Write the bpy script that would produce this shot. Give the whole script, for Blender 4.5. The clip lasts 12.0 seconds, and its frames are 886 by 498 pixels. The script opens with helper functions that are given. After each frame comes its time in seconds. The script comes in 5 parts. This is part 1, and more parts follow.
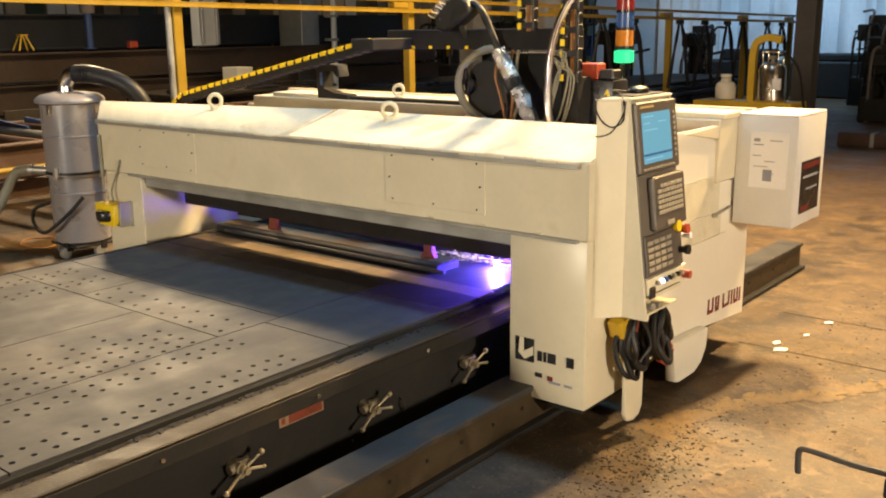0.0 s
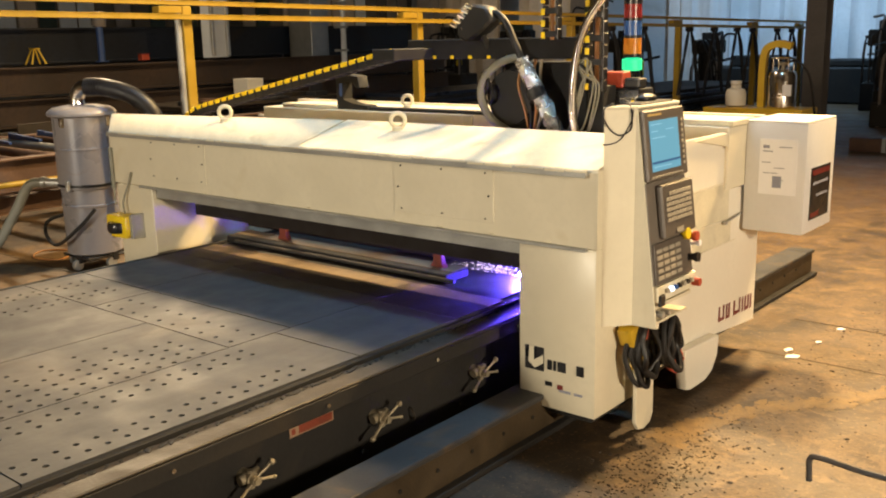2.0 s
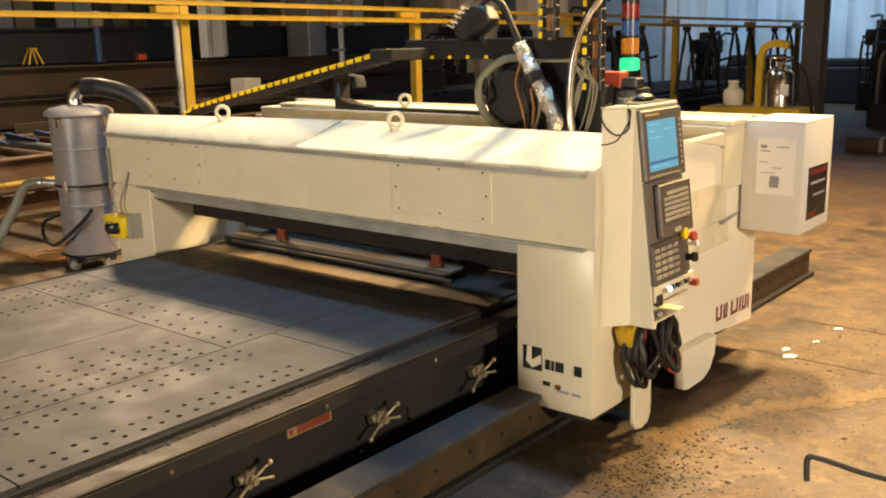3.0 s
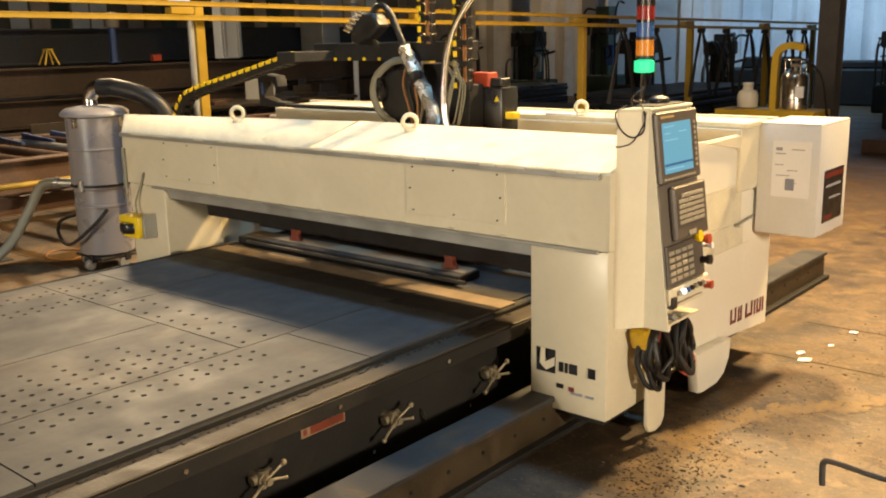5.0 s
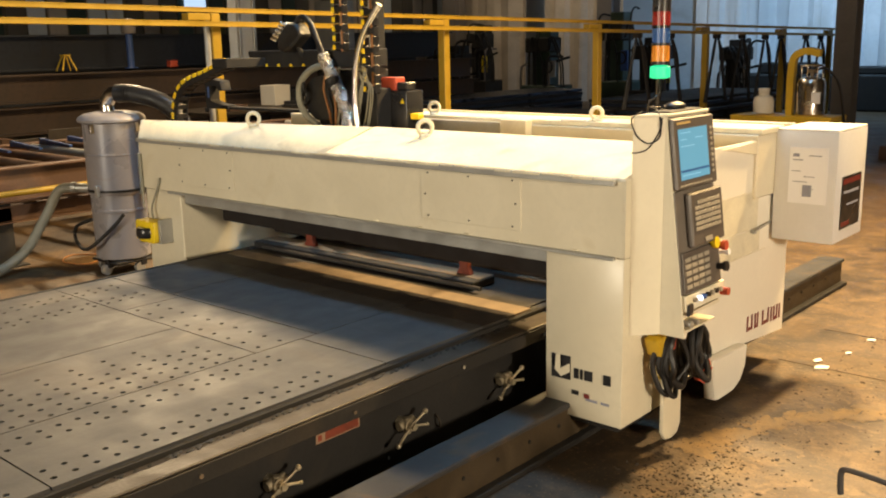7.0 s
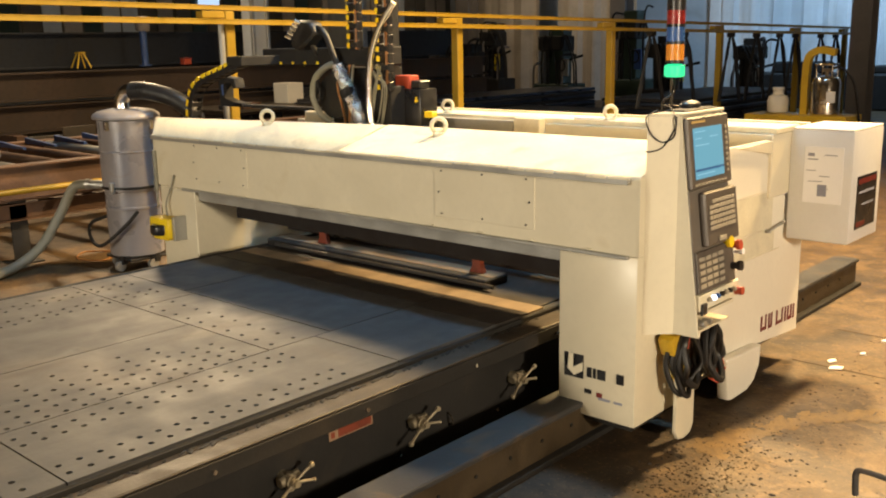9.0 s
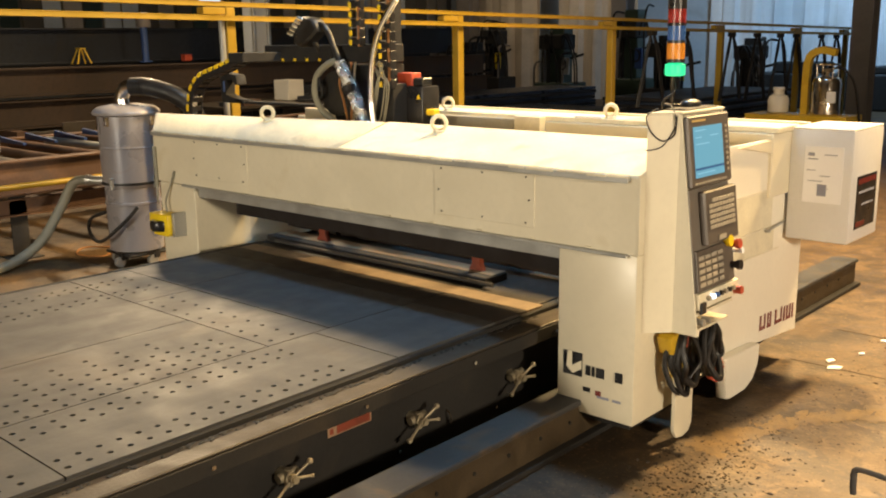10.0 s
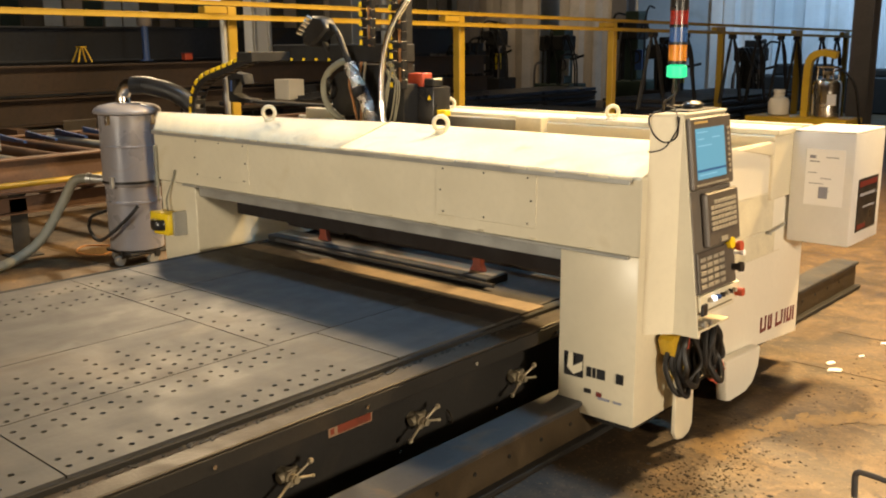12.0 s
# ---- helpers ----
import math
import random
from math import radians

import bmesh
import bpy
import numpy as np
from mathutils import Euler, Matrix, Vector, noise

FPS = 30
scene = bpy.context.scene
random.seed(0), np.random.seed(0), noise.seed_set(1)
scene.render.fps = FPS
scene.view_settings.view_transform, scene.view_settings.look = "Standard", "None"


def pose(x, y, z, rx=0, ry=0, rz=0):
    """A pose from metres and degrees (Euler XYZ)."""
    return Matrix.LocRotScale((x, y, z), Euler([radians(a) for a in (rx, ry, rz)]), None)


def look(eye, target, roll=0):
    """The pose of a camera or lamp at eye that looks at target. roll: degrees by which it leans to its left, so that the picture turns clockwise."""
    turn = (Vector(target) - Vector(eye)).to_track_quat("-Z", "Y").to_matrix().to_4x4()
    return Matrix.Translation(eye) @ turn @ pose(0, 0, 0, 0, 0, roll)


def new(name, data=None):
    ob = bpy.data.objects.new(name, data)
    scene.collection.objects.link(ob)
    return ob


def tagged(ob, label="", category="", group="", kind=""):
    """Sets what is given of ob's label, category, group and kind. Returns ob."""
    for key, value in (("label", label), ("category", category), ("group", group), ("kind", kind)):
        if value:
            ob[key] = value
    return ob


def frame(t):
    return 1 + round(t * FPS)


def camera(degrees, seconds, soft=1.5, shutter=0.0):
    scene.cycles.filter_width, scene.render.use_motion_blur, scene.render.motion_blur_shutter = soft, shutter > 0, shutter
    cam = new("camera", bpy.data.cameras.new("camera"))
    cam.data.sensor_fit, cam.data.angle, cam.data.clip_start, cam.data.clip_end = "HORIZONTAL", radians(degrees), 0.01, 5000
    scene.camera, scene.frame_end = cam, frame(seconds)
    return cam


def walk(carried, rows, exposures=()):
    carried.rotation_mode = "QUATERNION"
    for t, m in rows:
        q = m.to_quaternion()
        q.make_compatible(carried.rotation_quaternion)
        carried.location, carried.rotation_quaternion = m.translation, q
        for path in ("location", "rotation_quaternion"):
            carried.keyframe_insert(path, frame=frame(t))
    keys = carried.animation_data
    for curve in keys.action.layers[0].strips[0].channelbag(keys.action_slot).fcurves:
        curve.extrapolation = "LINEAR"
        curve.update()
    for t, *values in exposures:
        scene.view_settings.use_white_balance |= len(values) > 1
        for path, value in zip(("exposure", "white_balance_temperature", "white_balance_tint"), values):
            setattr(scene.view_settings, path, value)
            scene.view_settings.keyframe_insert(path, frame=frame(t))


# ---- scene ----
cam = camera(50.51, 12.0, soft=2.0)
walk(cam, [
    (0.0, pose(2.111, -3.631, 1.930) @ pose(0, 0, 0, 0, 0, 39.163) @ pose(0, 0, 0, 76.733) @ pose(0, 0, 0, 0, 0, -0.693)),
    (0.5, pose(2.109, -3.634, 1.929) @ pose(0, 0, 0, 0, 0, 39.287) @ pose(0, 0, 0, 76.925) @ pose(0, 0, 0, 0, 0, -0.525)),
    (1.0, pose(2.116, -3.633, 1.932) @ pose(0, 0, 0, 0, 0, 39.373) @ pose(0, 0, 0, 77.044) @ pose(0, 0, 0, 0, 0, -0.788)),
    (1.5, pose(2.122, -3.633, 1.932) @ pose(0, 0, 0, 0, 0, 39.461) @ pose(0, 0, 0, 77.141) @ pose(0, 0, 0, 0, 0, -0.980)),
    (2.0, pose(2.125, -3.628, 1.933) @ pose(0, 0, 0, 0, 0, 39.881) @ pose(0, 0, 0, 77.292) @ pose(0, 0, 0, 0, 0, -1.288)),
    (2.5, pose(2.123, -3.627, 1.930) @ pose(0, 0, 0, 0, 0, 39.853) @ pose(0, 0, 0, 77.248) @ pose(0, 0, 0, 0, 0, -1.376)),
    (3.0, pose(2.124, -3.627, 1.935) @ pose(0, 0, 0, 0, 0, 39.739) @ pose(0, 0, 0, 77.267) @ pose(0, 0, 0, 0, 0, -1.304)),
    (5.0, pose(2.119, -3.634, 1.937) @ pose(0, 0, 0, 0, 0, 40.501) @ pose(0, 0, 0, 77.357) @ pose(0, 0, 0, 0, 0, -1.207)),
    (5.5, pose(2.113, -3.638, 1.938) @ pose(0, 0, 0, 0, 0, 40.925) @ pose(0, 0, 0, 77.322) @ pose(0, 0, 0, 0, 0, -1.165)),
    (6.0, pose(2.110, -3.638, 1.938) @ pose(0, 0, 0, 0, 0, 40.823) @ pose(0, 0, 0, 77.456) @ pose(0, 0, 0, 0, 0, -1.183)),
    (6.5, pose(2.113, -3.635, 1.938) @ pose(0, 0, 0, 0, 0, 41.139) @ pose(0, 0, 0, 77.599) @ pose(0, 0, 0, 0, 0, -1.259)),
    (8.5, pose(2.112, -3.642, 1.937) @ pose(0, 0, 0, 0, 0, 41.748) @ pose(0, 0, 0, 77.850) @ pose(0, 0, 0, 0, 0, -1.069)),
    (9.0, pose(2.108, -3.643, 1.938) @ pose(0, 0, 0, 0, 0, 42.087) @ pose(0, 0, 0, 77.620) @ pose(0, 0, 0, 0, 0, -1.133)),
    (9.5, pose(2.112, -3.643, 1.936) @ pose(0, 0, 0, 0, 0, 42.159) @ pose(0, 0, 0, 77.645) @ pose(0, 0, 0, 0, 0, -1.024)),
    (10.0, pose(2.109, -3.645, 1.934) @ pose(0, 0, 0, 0, 0, 42.058) @ pose(0, 0, 0, 77.512) @ pose(0, 0, 0, 0, 0, -0.787)),
    (10.5, pose(2.101, -3.646, 1.935) @ pose(0, 0, 0, 0, 0, 41.950) @ pose(0, 0, 0, 77.330) @ pose(0, 0, 0, 0, 0, -0.596)),
    (11.0, pose(2.099, -3.645, 1.934) @ pose(0, 0, 0, 0, 0, 41.977) @ pose(0, 0, 0, 77.367) @ pose(0, 0, 0, 0, 0, -0.509)),
    (11.5, pose(2.098, -3.648, 1.933) @ pose(0, 0, 0, 0, 0, 41.916) @ pose(0, 0, 0, 77.413) @ pose(0, 0, 0, 0, 0, -0.390)),
    (12.0, pose(2.099, -3.652, 1.934) @ pose(0, 0, 0, 0, 0, 41.991) @ pose(0, 0, 0, 77.535) @ pose(0, 0, 0, 0, 0, -0.466)),
])

# ---------------------------------------------------------------- light
world = bpy.data.worlds.new("hall_air")
scene.world = world
world.use_nodes = True
world.node_tree.nodes["Background"].inputs[0].default_value = (0.5, 0.62, 0.8, 1)
world.node_tree.nodes["Background"].inputs[1].default_value = 0.02


def disk_lamp(place, aim, watts, colour, radius=0.25, spread=150):
    data = bpy.data.lights.new("disk_light", "AREA")
    data.shape, data.size, data.energy, data.color, data.spread = "DISK", 2 * radius, watts, colour, radians(spread)
    new("disk_light", data).matrix_world = look(place, aim)


# hall high bays, with unseen fill lamps added among them
LAMPS = [
    ((-1.3, 5.9, 7.6), (-1.2, 0.0, 0.5), 1050, (1.0, 0.68, 0.31), 0.42),
    ((1.2, 6.9, 7.6), (0.2, 0.5, 0.3), 1220, (1.0, 0.66, 0.29), 0.22),
    ((-1.4, 1.5, 8.0), (-1.4, 0.0, 0.5), 235, (0.30, 0.64, 1.0), 0.3),
    # two unseen low fills, added to brighten the right-hand and front faces
    ((8.4, -2.5, 2.7), (0.3, 0.8, 0.8), 440, (1.0, 0.82, 0.58), 0.5),
    ((-2.2, -11.5, 2.1), (-1.6, 0.0, 1.1), 430, (1.0, 0.87, 0.665), 0.6),
    ((-12.0, 5.2, 7.6), (-3.5, 0.0, 0.3), 560, (1.0, 0.74, 0.44), 0.35),
    # two unseen lamps added to light the far wall and its curtains
    ((-7.5, 19.5, 7.0), (-6.5, 26.0, 2.0), 400, (0.42, 0.70, 1.0), 0.5),
    ((-15.5, 17.5, 7.0), (-16.5, 25.0, 2.0), 100, (1.0, 0.8, 0.52), 0.5),
]
for lamp in LAMPS:
    disk_lamp(*lamp)
scene.view_settings.exposure = 0.0

# ---------------------------------------------------------------- materials


def shader(name, base, rough=0.5, metal=0.0, var=0.15, size=6.0, bump=0.15, dirt=None, dirt_amount=0.4, dirt_size=2.5, coat=0.0, pieces=0.0, specks=0.0, streak=0.0, oil=0.0):
    """Two scales of noise on colour and gloss, stains of a second colour, fine relief."""
    m = bpy.data.materials.new(name)
    m.use_nodes = True
    nt = m.node_tree
    bs = nt.nodes["Principled BSDF"]
    co = nt.nodes.new("ShaderNodeTexCoord")

    def noise_tex(scale, detail, dist=0.0):
        n = nt.nodes.new("ShaderNodeTexNoise")
        n.inputs["Scale"].default_value, n.inputs["Detail"].default_value, n.inputs["Distortion"].default_value = scale, detail, dist
        nt.links.new(co.outputs["Object"], n.inputs["Vector"])
        return n.outputs["Fac"]

    def ramp(value, a, b, lo=0.0, hi=1.0):
        r = nt.nodes.new("ShaderNodeMapRange")
        for k, v in zip(("From Min", "From Max", "To Min", "To Max"), (a, b, lo, hi)):
            r.inputs[k].default_value = v
        nt.links.new(value, r.inputs["Value"])
        return r.outputs["Result"]

    def mix(fac, a, b):
        x = nt.nodes.new("ShaderNodeMix")
        x.data_type = "RGBA"
        nt.links.new(fac, x.inputs["Factor"])
        for value, slot in ((a, x.inputs["A"]), (b, x.inputs["B"])):
            if isinstance(value, tuple):
                slot.default_value = (*value, 1)
            else:
                nt.links.new(value, slot)
        return x.outputs["Result"]

    coarse, fine = noise_tex(size, 4, 0.4), noise_tex(size * 11, 3)
    dark, light = tuple(c * (1 - var) for c in base), tuple(min(1, c * (1 + var)) for c in base)
    colour = mix(ramp(coarse, 0.3, 0.7), dark, light)
    if var:
        colour = mix(ramp(fine, 0.45, 0.75, 0, 0.5), colour, tuple(c * (1 - 1.3 * var) for c in base))
    if dirt:
        colour = mix(ramp(noise_tex(dirt_size, 6, 0.8), 0.72 - 0.35 * dirt_amount, 0.82 - 0.2 * dirt_amount, 0, 0.75), colour, dirt)
    if specks:
        colour = mix(ramp(noise_tex(34, 6, 0.6), 0.58, 0.68, 0, specks), colour, tuple(c * 0.28 for c in base))
        colour = mix(ramp(noise_tex(4.5, 7, 1.2), 0.44, 0.62, 0, 0.8), colour, tuple(c * f for c, f in zip(base, (0.40, 0.42, 0.55))))
        colour = mix(ramp(noise_tex(9, 6, 0.9), 0.56, 0.70, 0, 0.6), colour, tuple(min(1, c * 1.75) for c in base))
        colour = mix(ramp(noise_tex(0.55, 3, 0.5), 0.35, 0.7, 0, 0.55), colour, tuple(c * 0.62 for c in base))
    if oil:
        # oil soaked along the running rail, ragged at its edge
        split = nt.nodes.new("ShaderNodeSeparateXYZ")
        nt.links.new(co.outputs["Object"], split.inputs["Vector"])
        near = ramp(split.outputs["X"], 0.75, -0.1, 0.0, 0.34)
        stretch = ramp(split.outputs["Y"], 3.2, 0.3, 0.0, 0.16)
        far_side = ramp(split.outputs["X"], -0.5, -1.0, 0.0, -0.55)
        for value in (stretch, far_side, noise_tex(3.2, 9, 0.7)):
            add = nt.nodes.new("ShaderNodeMath")
            nt.links.new(near, add.inputs[0])
            nt.links.new(value, add.inputs[1])
            near = add.outputs[0]
        colour = mix(ramp(near, 0.80, 0.98, 0, oil), colour, (0.022, 0.014, 0.008))
        colour = mix(ramp(noise_tex(70, 4, 0.3), 0.56, 0.66, 0, 0.6), colour, tuple(c * 0.45 for c in base))
        colour = mix(ramp(noise_tex(48, 3, 0.2), 0.60, 0.70, 0, 0.5), colour, tuple(min(1, c * 1.9) for c in base))
    if streak:
        along = nt.nodes.new("ShaderNodeMapping")
        along.inputs["Scale"].default_value = (9.0, 0.7, 3.0)
        nt.links.new(co.outputs["Object"], along.inputs["Vector"])
        drawn = nt.nodes.new("ShaderNodeTexNoise")
        drawn.inputs["Scale"].default_value, drawn.inputs["Detail"].default_value = 1.3, 5
        nt.links.new(along.outputs["Vector"], drawn.inputs["Vector"])
        colour = mix(ramp(drawn.outputs["Fac"], 0.46, 0.66, 0, streak), colour, tuple(c * f for c, f in zip(base, (1.65, 1.6, 1.5))))
        colour = mix(ramp(drawn.outputs["Fac"], 0.46, 0.30, 0, streak), colour, tuple(c * f for c, f in zip(base, (0.60, 0.58, 0.55))))
        colour = mix(ramp(noise_tex(2.7, 7, 0.4), 0.60, 0.74, 0, 0.35 * streak), colour, tuple(c * f for c, f in zip(base, (1.5, 0.95, 0.65))))
    if pieces:
        info = nt.nodes.new("ShaderNodeObjectInfo")
        colour = mix(ramp(info.outputs["Random"], 0, 1, 0, pieces), colour, tuple(c * 0.45 for c in base))
    nt.links.new(colour, bs.inputs["Base Color"])
    nt.links.new(ramp(coarse, 0.3, 0.7, max(0.04, rough - 0.12), min(1, rough + 0.12)), bs.inputs["Roughness"])
    bs.inputs["Metallic"].default_value = metal
    bs.inputs["Coat Weight"].default_value = coat
    if bump:
        b = nt.nodes.new("ShaderNodeBump")
        b.inputs["Strength"].default_value, b.inputs["Distance"].default_value = bump, 0.01
        nt.links.new(fine, b.inputs["Height"])
        nt.links.new(b.outputs["Normal"], bs.inputs["Normal"])
    return m


def glow(name, colour, strength):
    m = bpy.data.materials.new(name)
    m.use_nodes = True
    bs = m.node_tree.nodes["Principled BSDF"]
    bs.inputs["Base Color"].default_value = (*[c * 0.5 for c in colour], 1)
    bs.inputs["Emission Color"].default_value = (*colour, 1)
    bs.inputs["Emission Strength"].default_value = strength
    return m


CREAM = shader("cream_machine_paint", (0.69, 0.635, 0.49), 0.42, 0, 0.05, 3, 0.04, (0.56, 0.47, 0.30), 0.30, 2.2)
CREAM_TOP = shader("dusty_cream_paint", (0.70, 0.65, 0.50), 0.65, 0, 0.12, 5, 0.1, (0.42, 0.37, 0.27), 0.45, 3)
WHITE_PANEL = shader("white_panel_paint", (0.80, 0.76, 0.66), 0.4, 0, 0.04, 3, 0.03, (0.55, 0.45, 0.3), 0.22, 2)
BOX_GREY = shader("pale_grey_enamel", (0.74, 0.735, 0.73), 0.42, 0, 0.05, 3, 0.03, (0.45, 0.38, 0.28), 0.25, 2)
RACK_YELLOW = shader("bright_yellow_paint", (0.64, 0.42, 0.03), 0.45, 0, 0.10, 5, 0.08, (0.35, 0.2, 0.03), 0.3, 5)
PRIMER = shader("bare_grey_sheet", (0.40, 0.40, 0.38), 0.45, 0.5, 0.12, 6, 0.05)
PLATE = shader("worn_steel_plate", (0.050, 0.051, 0.054), 0.6, 0.1, 0.10, 5.0, 0.06, (0.096, 0.084, 0.073), 0.48, 1.5, pieces=0.12, streak=0.35)
# dusty tan, kept pale to carry the light that drops between the beams
LIT_STRIP_STEEL = shader("lit_tan_steel", (0.20, 0.150, 0.100), 0.6, 0.1, 0.25, 4, 0.15, (0.09, 0.065, 0.045), 0.3, 3, streak=0.3)
# near-black plate colour that carries the shade under the gantry
SHADED_PLATE = shader("shaded_black_plate", (0.026, 0.022, 0.020), 0.6, 0.1, 0.35, 4, 0.1, (0.05, 0.038, 0.028), 0.35, 4, streak=0.3)
BLACK_STEEL = shader("black_painted_steel", (0.013, 0.0115, 0.0105), 0.72, 0.0, 0.35, 5, 0.12, (0.032, 0.024, 0.016), 0.42, 3)
FLANGE = shader("rubbed_flange_steel", (0.038, 0.030, 0.022), 0.55, 0.2, 0.3, 7, 0.15, (0.035, 0.028, 0.022), 0.45, 6, streak=0.8)
RAIL_STEEL = shader("rail_steel", (0.050, 0.049, 0.050), 0.6, 0.3, 0.2, 6, 0.08, (0.12, 0.08, 0.045), 0.4, 5)
RAIL_RUST = shader("rusty_rail_side", (0.065, 0.045, 0.024), 0.6, 0.3, 0.3, 8, 0.2, (0.07, 0.05, 0.03), 0.4, 5)
HOLE_DARK = shader("dark_hole", (0.012, 0.011, 0.01), 0.9, 0, 0.1, 6, 0)
CONCRETE = shader("oily_concrete", (0.135, 0.083, 0.037), 0.62, 0, 0.30, 2.2, 0.35, (0.04, 0.027, 0.015), 0.62, 1.7, specks=0.8, oil=0.85)
JOINT = shader("floor_joint", (0.09, 0.065, 0.04), 0.9, 0, 0.2, 6, 0.2)
GRIT = shader("burnt_grit", (0.05, 0.035, 0.022), 0.9, 0, 0.4, 9, 0.2)
PAPER = shader("white_paper", (0.90, 0.90, 0.92), 0.7, 0, 0.02, 4, 0.02)
INK = shader("grey_print", (0.28, 0.29, 0.36), 0.8, 0, 0.05, 4, 0)
YELLOW = shader("yellow_paint", (0.36, 0.23, 0.02), 0.45, 0, 0.10, 5, 0.08, (0.25, 0.14, 0.03), 0.3, 5)
SAFETY_YELLOW = shader("safety_yellow_plastic", (0.85, 0.62, 0.02), 0.35, 0, 0.05, 8, 0.02)
PLUG_YELLOW = shader("mustard_plug_plastic", (0.52, 0.33, 0.02), 0.45, 0, 0.15, 8, 0.04, (0.2, 0.13, 0.02), 0.4, 14)
WORN_YELLOW = shader("worn_floor_paint", (0.185, 0.110, 0.036), 0.65, 0, 0.3, 6, 0.2, (0.11, 0.068, 0.030), 0.75, 14)
CARRIAGE_BLACK = shader("matt_black_paint", (0.009, 0.009, 0.010), 0.85, 0, 0.2, 6, 0.05)
RUBBER = shader("black_rubber", (0.008, 0.0075, 0.008), 0.5, 0, 0.2, 12, 0.1)
BLACK_PLASTIC = shader("black_plastic", (0.014, 0.014, 0.016), 0.35, 0, 0.1, 9, 0.03)
BEZEL = shader("brown_grey_plastic", (0.105, 0.09, 0.078), 0.45, 0, 0.06, 9, 0.03)
KEYCAP = shader("pale_keys", (0.36, 0.33, 0.27), 0.5, 0, 0.06, 20, 0.02)
GREY_HOSE = shader("grey_hose", (0.22, 0.215, 0.17), 0.55, 0, 0.12, 10, 0.05)
GREY_ENAMEL = shader("grey_enamel", (0.30, 0.29, 0.31), 0.32, 0.1, 0.05, 4, 0.03, (0.28, 0.22, 0.17), 0.3, 4)
CHROME = shader("bright_metal", (0.75, 0.72, 0.68), 0.18, 1.0, 0.1, 8, 0.05)
FOIL = shader("crumpled_foil", (0.78, 0.76, 0.73), 0.25, 0.95, 0.35, 14, 0.9)
BRASS = shader("tarnished_brass", (0.36, 0.31, 0.22), 0.5, 0.5, 0.25, 14, 0.2)
COPPER = shader("copper_cable", (0.40, 0.19, 0.07), 0.5, 0.2, 0.2, 14, 0.1)
RED = shader("red_paint", (0.42, 0.065, 0.03), 0.5, 0, 0.1, 6, 0.05)
OXIDE_RED = shader("dull_oxide_red_paint", (0.22, 0.045, 0.022), 0.6, 0, 0.2, 8, 0.08, (0.08, 0.03, 0.02), 0.4, 12)
RED_MARK = shader("dark_red_mark", (0.16, 0.018, 0.015), 0.5, 0, 0.05, 6, 0)
ORANGE_LENS = shader("amber_lens", (0.55, 0.22, 0.03), 0.25, 0, 0.05, 6, 0)
BLUE_LENS = shader("blue_lens", (0.03, 0.09, 0.30), 0.25, 0, 0.05, 6, 0)
RED_LENS = shader("red_lens", (0.22, 0.02, 0.02), 0.25, 0, 0.05, 6, 0)
BLUE = shader("blue_paint", (0.03, 0.07, 0.22), 0.45, 0, 0.15, 5, 0.08)
RUST = shader("rusty_section_steel", (0.15, 0.085, 0.055), 0.65, 0.2, 0.3, 3, 0.2, (0.06, 0.05, 0.05), 0.5, 2, pieces=0.5)
DARK_STEEL = shader("mill_scale_steel", (0.030, 0.031, 0.037), 0.7, 0.1, 0.3, 2, 0.1, (0.045, 0.028, 0.018), 0.4, 1.5, pieces=0.4)
GIRDER_BLUE = shader("blue_black_girder_paint", (0.018, 0.022, 0.032), 0.7, 0.0, 0.35, 1.2, 0.1, (0.035, 0.026, 0.018), 0.45, 0.8)
GIRDER_BROWN = shader("red_brown_girder_primer", (0.046, 0.029, 0.020), 0.75, 0.0, 0.35, 1.5, 0.1, (0.022, 0.019, 0.018), 0.45, 0.9)
BLUE_STEEL = shader("blued_plate", (0.06, 0.08, 0.13), 0.35, 0.6, 0.25, 3, 0.08)
GREEN_DARK = shader("dark_green_paint", (0.03, 0.05, 0.035), 0.5, 0, 0.2, 5, 0.08)
WALL = shader("dull_hall_cladding", (0.14, 0.12, 0.095), 0.7, 0, 0.15, 0.8, 0.1, (0.07, 0.06, 0.05), 0.5, 0.6)
SHEETING = shader("white_wall_sheeting", (0.66, 0.70, 0.74), 0.55, 0, 0.08, 0.7, 0.3, (0.45, 0.46, 0.45), 0.4, 0.5)
TARP = shader("hanging_canvas", (0.50, 0.43, 0.36), 0.8, 0, 0.15, 1.2, 0.2, (0.3, 0.25, 0.2), 0.4, 0.8)
COLUMN = shader("grey_column_paint", (0.17, 0.15, 0.14), 0.6, 0, 0.15, 2, 0.1)
SCREEN = glow("lit_screen", (0.13, 0.40, 0.62), 0.55)
SCREEN_DARK = glow("screen_bar", (0.03, 0.12, 0.30), 0.5)
SCREEN_LIGHT = glow("screen_print", (0.24, 0.52, 0.72), 0.65)
WHITE_LED = glow("white_indicator", (0.75, 0.85, 1.0), 3.0)
GREEN_LED = glow("lit_green_lens", (0.02, 0.62, 0.26), 1.3)
ARC = glow("plasma_arc", (0.10, 0.06, 1.0), 19000)
WINDOW = glow("pale_daylight_pane", (0.55, 0.75, 1.0), 1.0)
SPARK = glow("hot_spark", (1.0, 0.80, 0.66), 4)

# ---------------------------------------------------------------- mesh tools


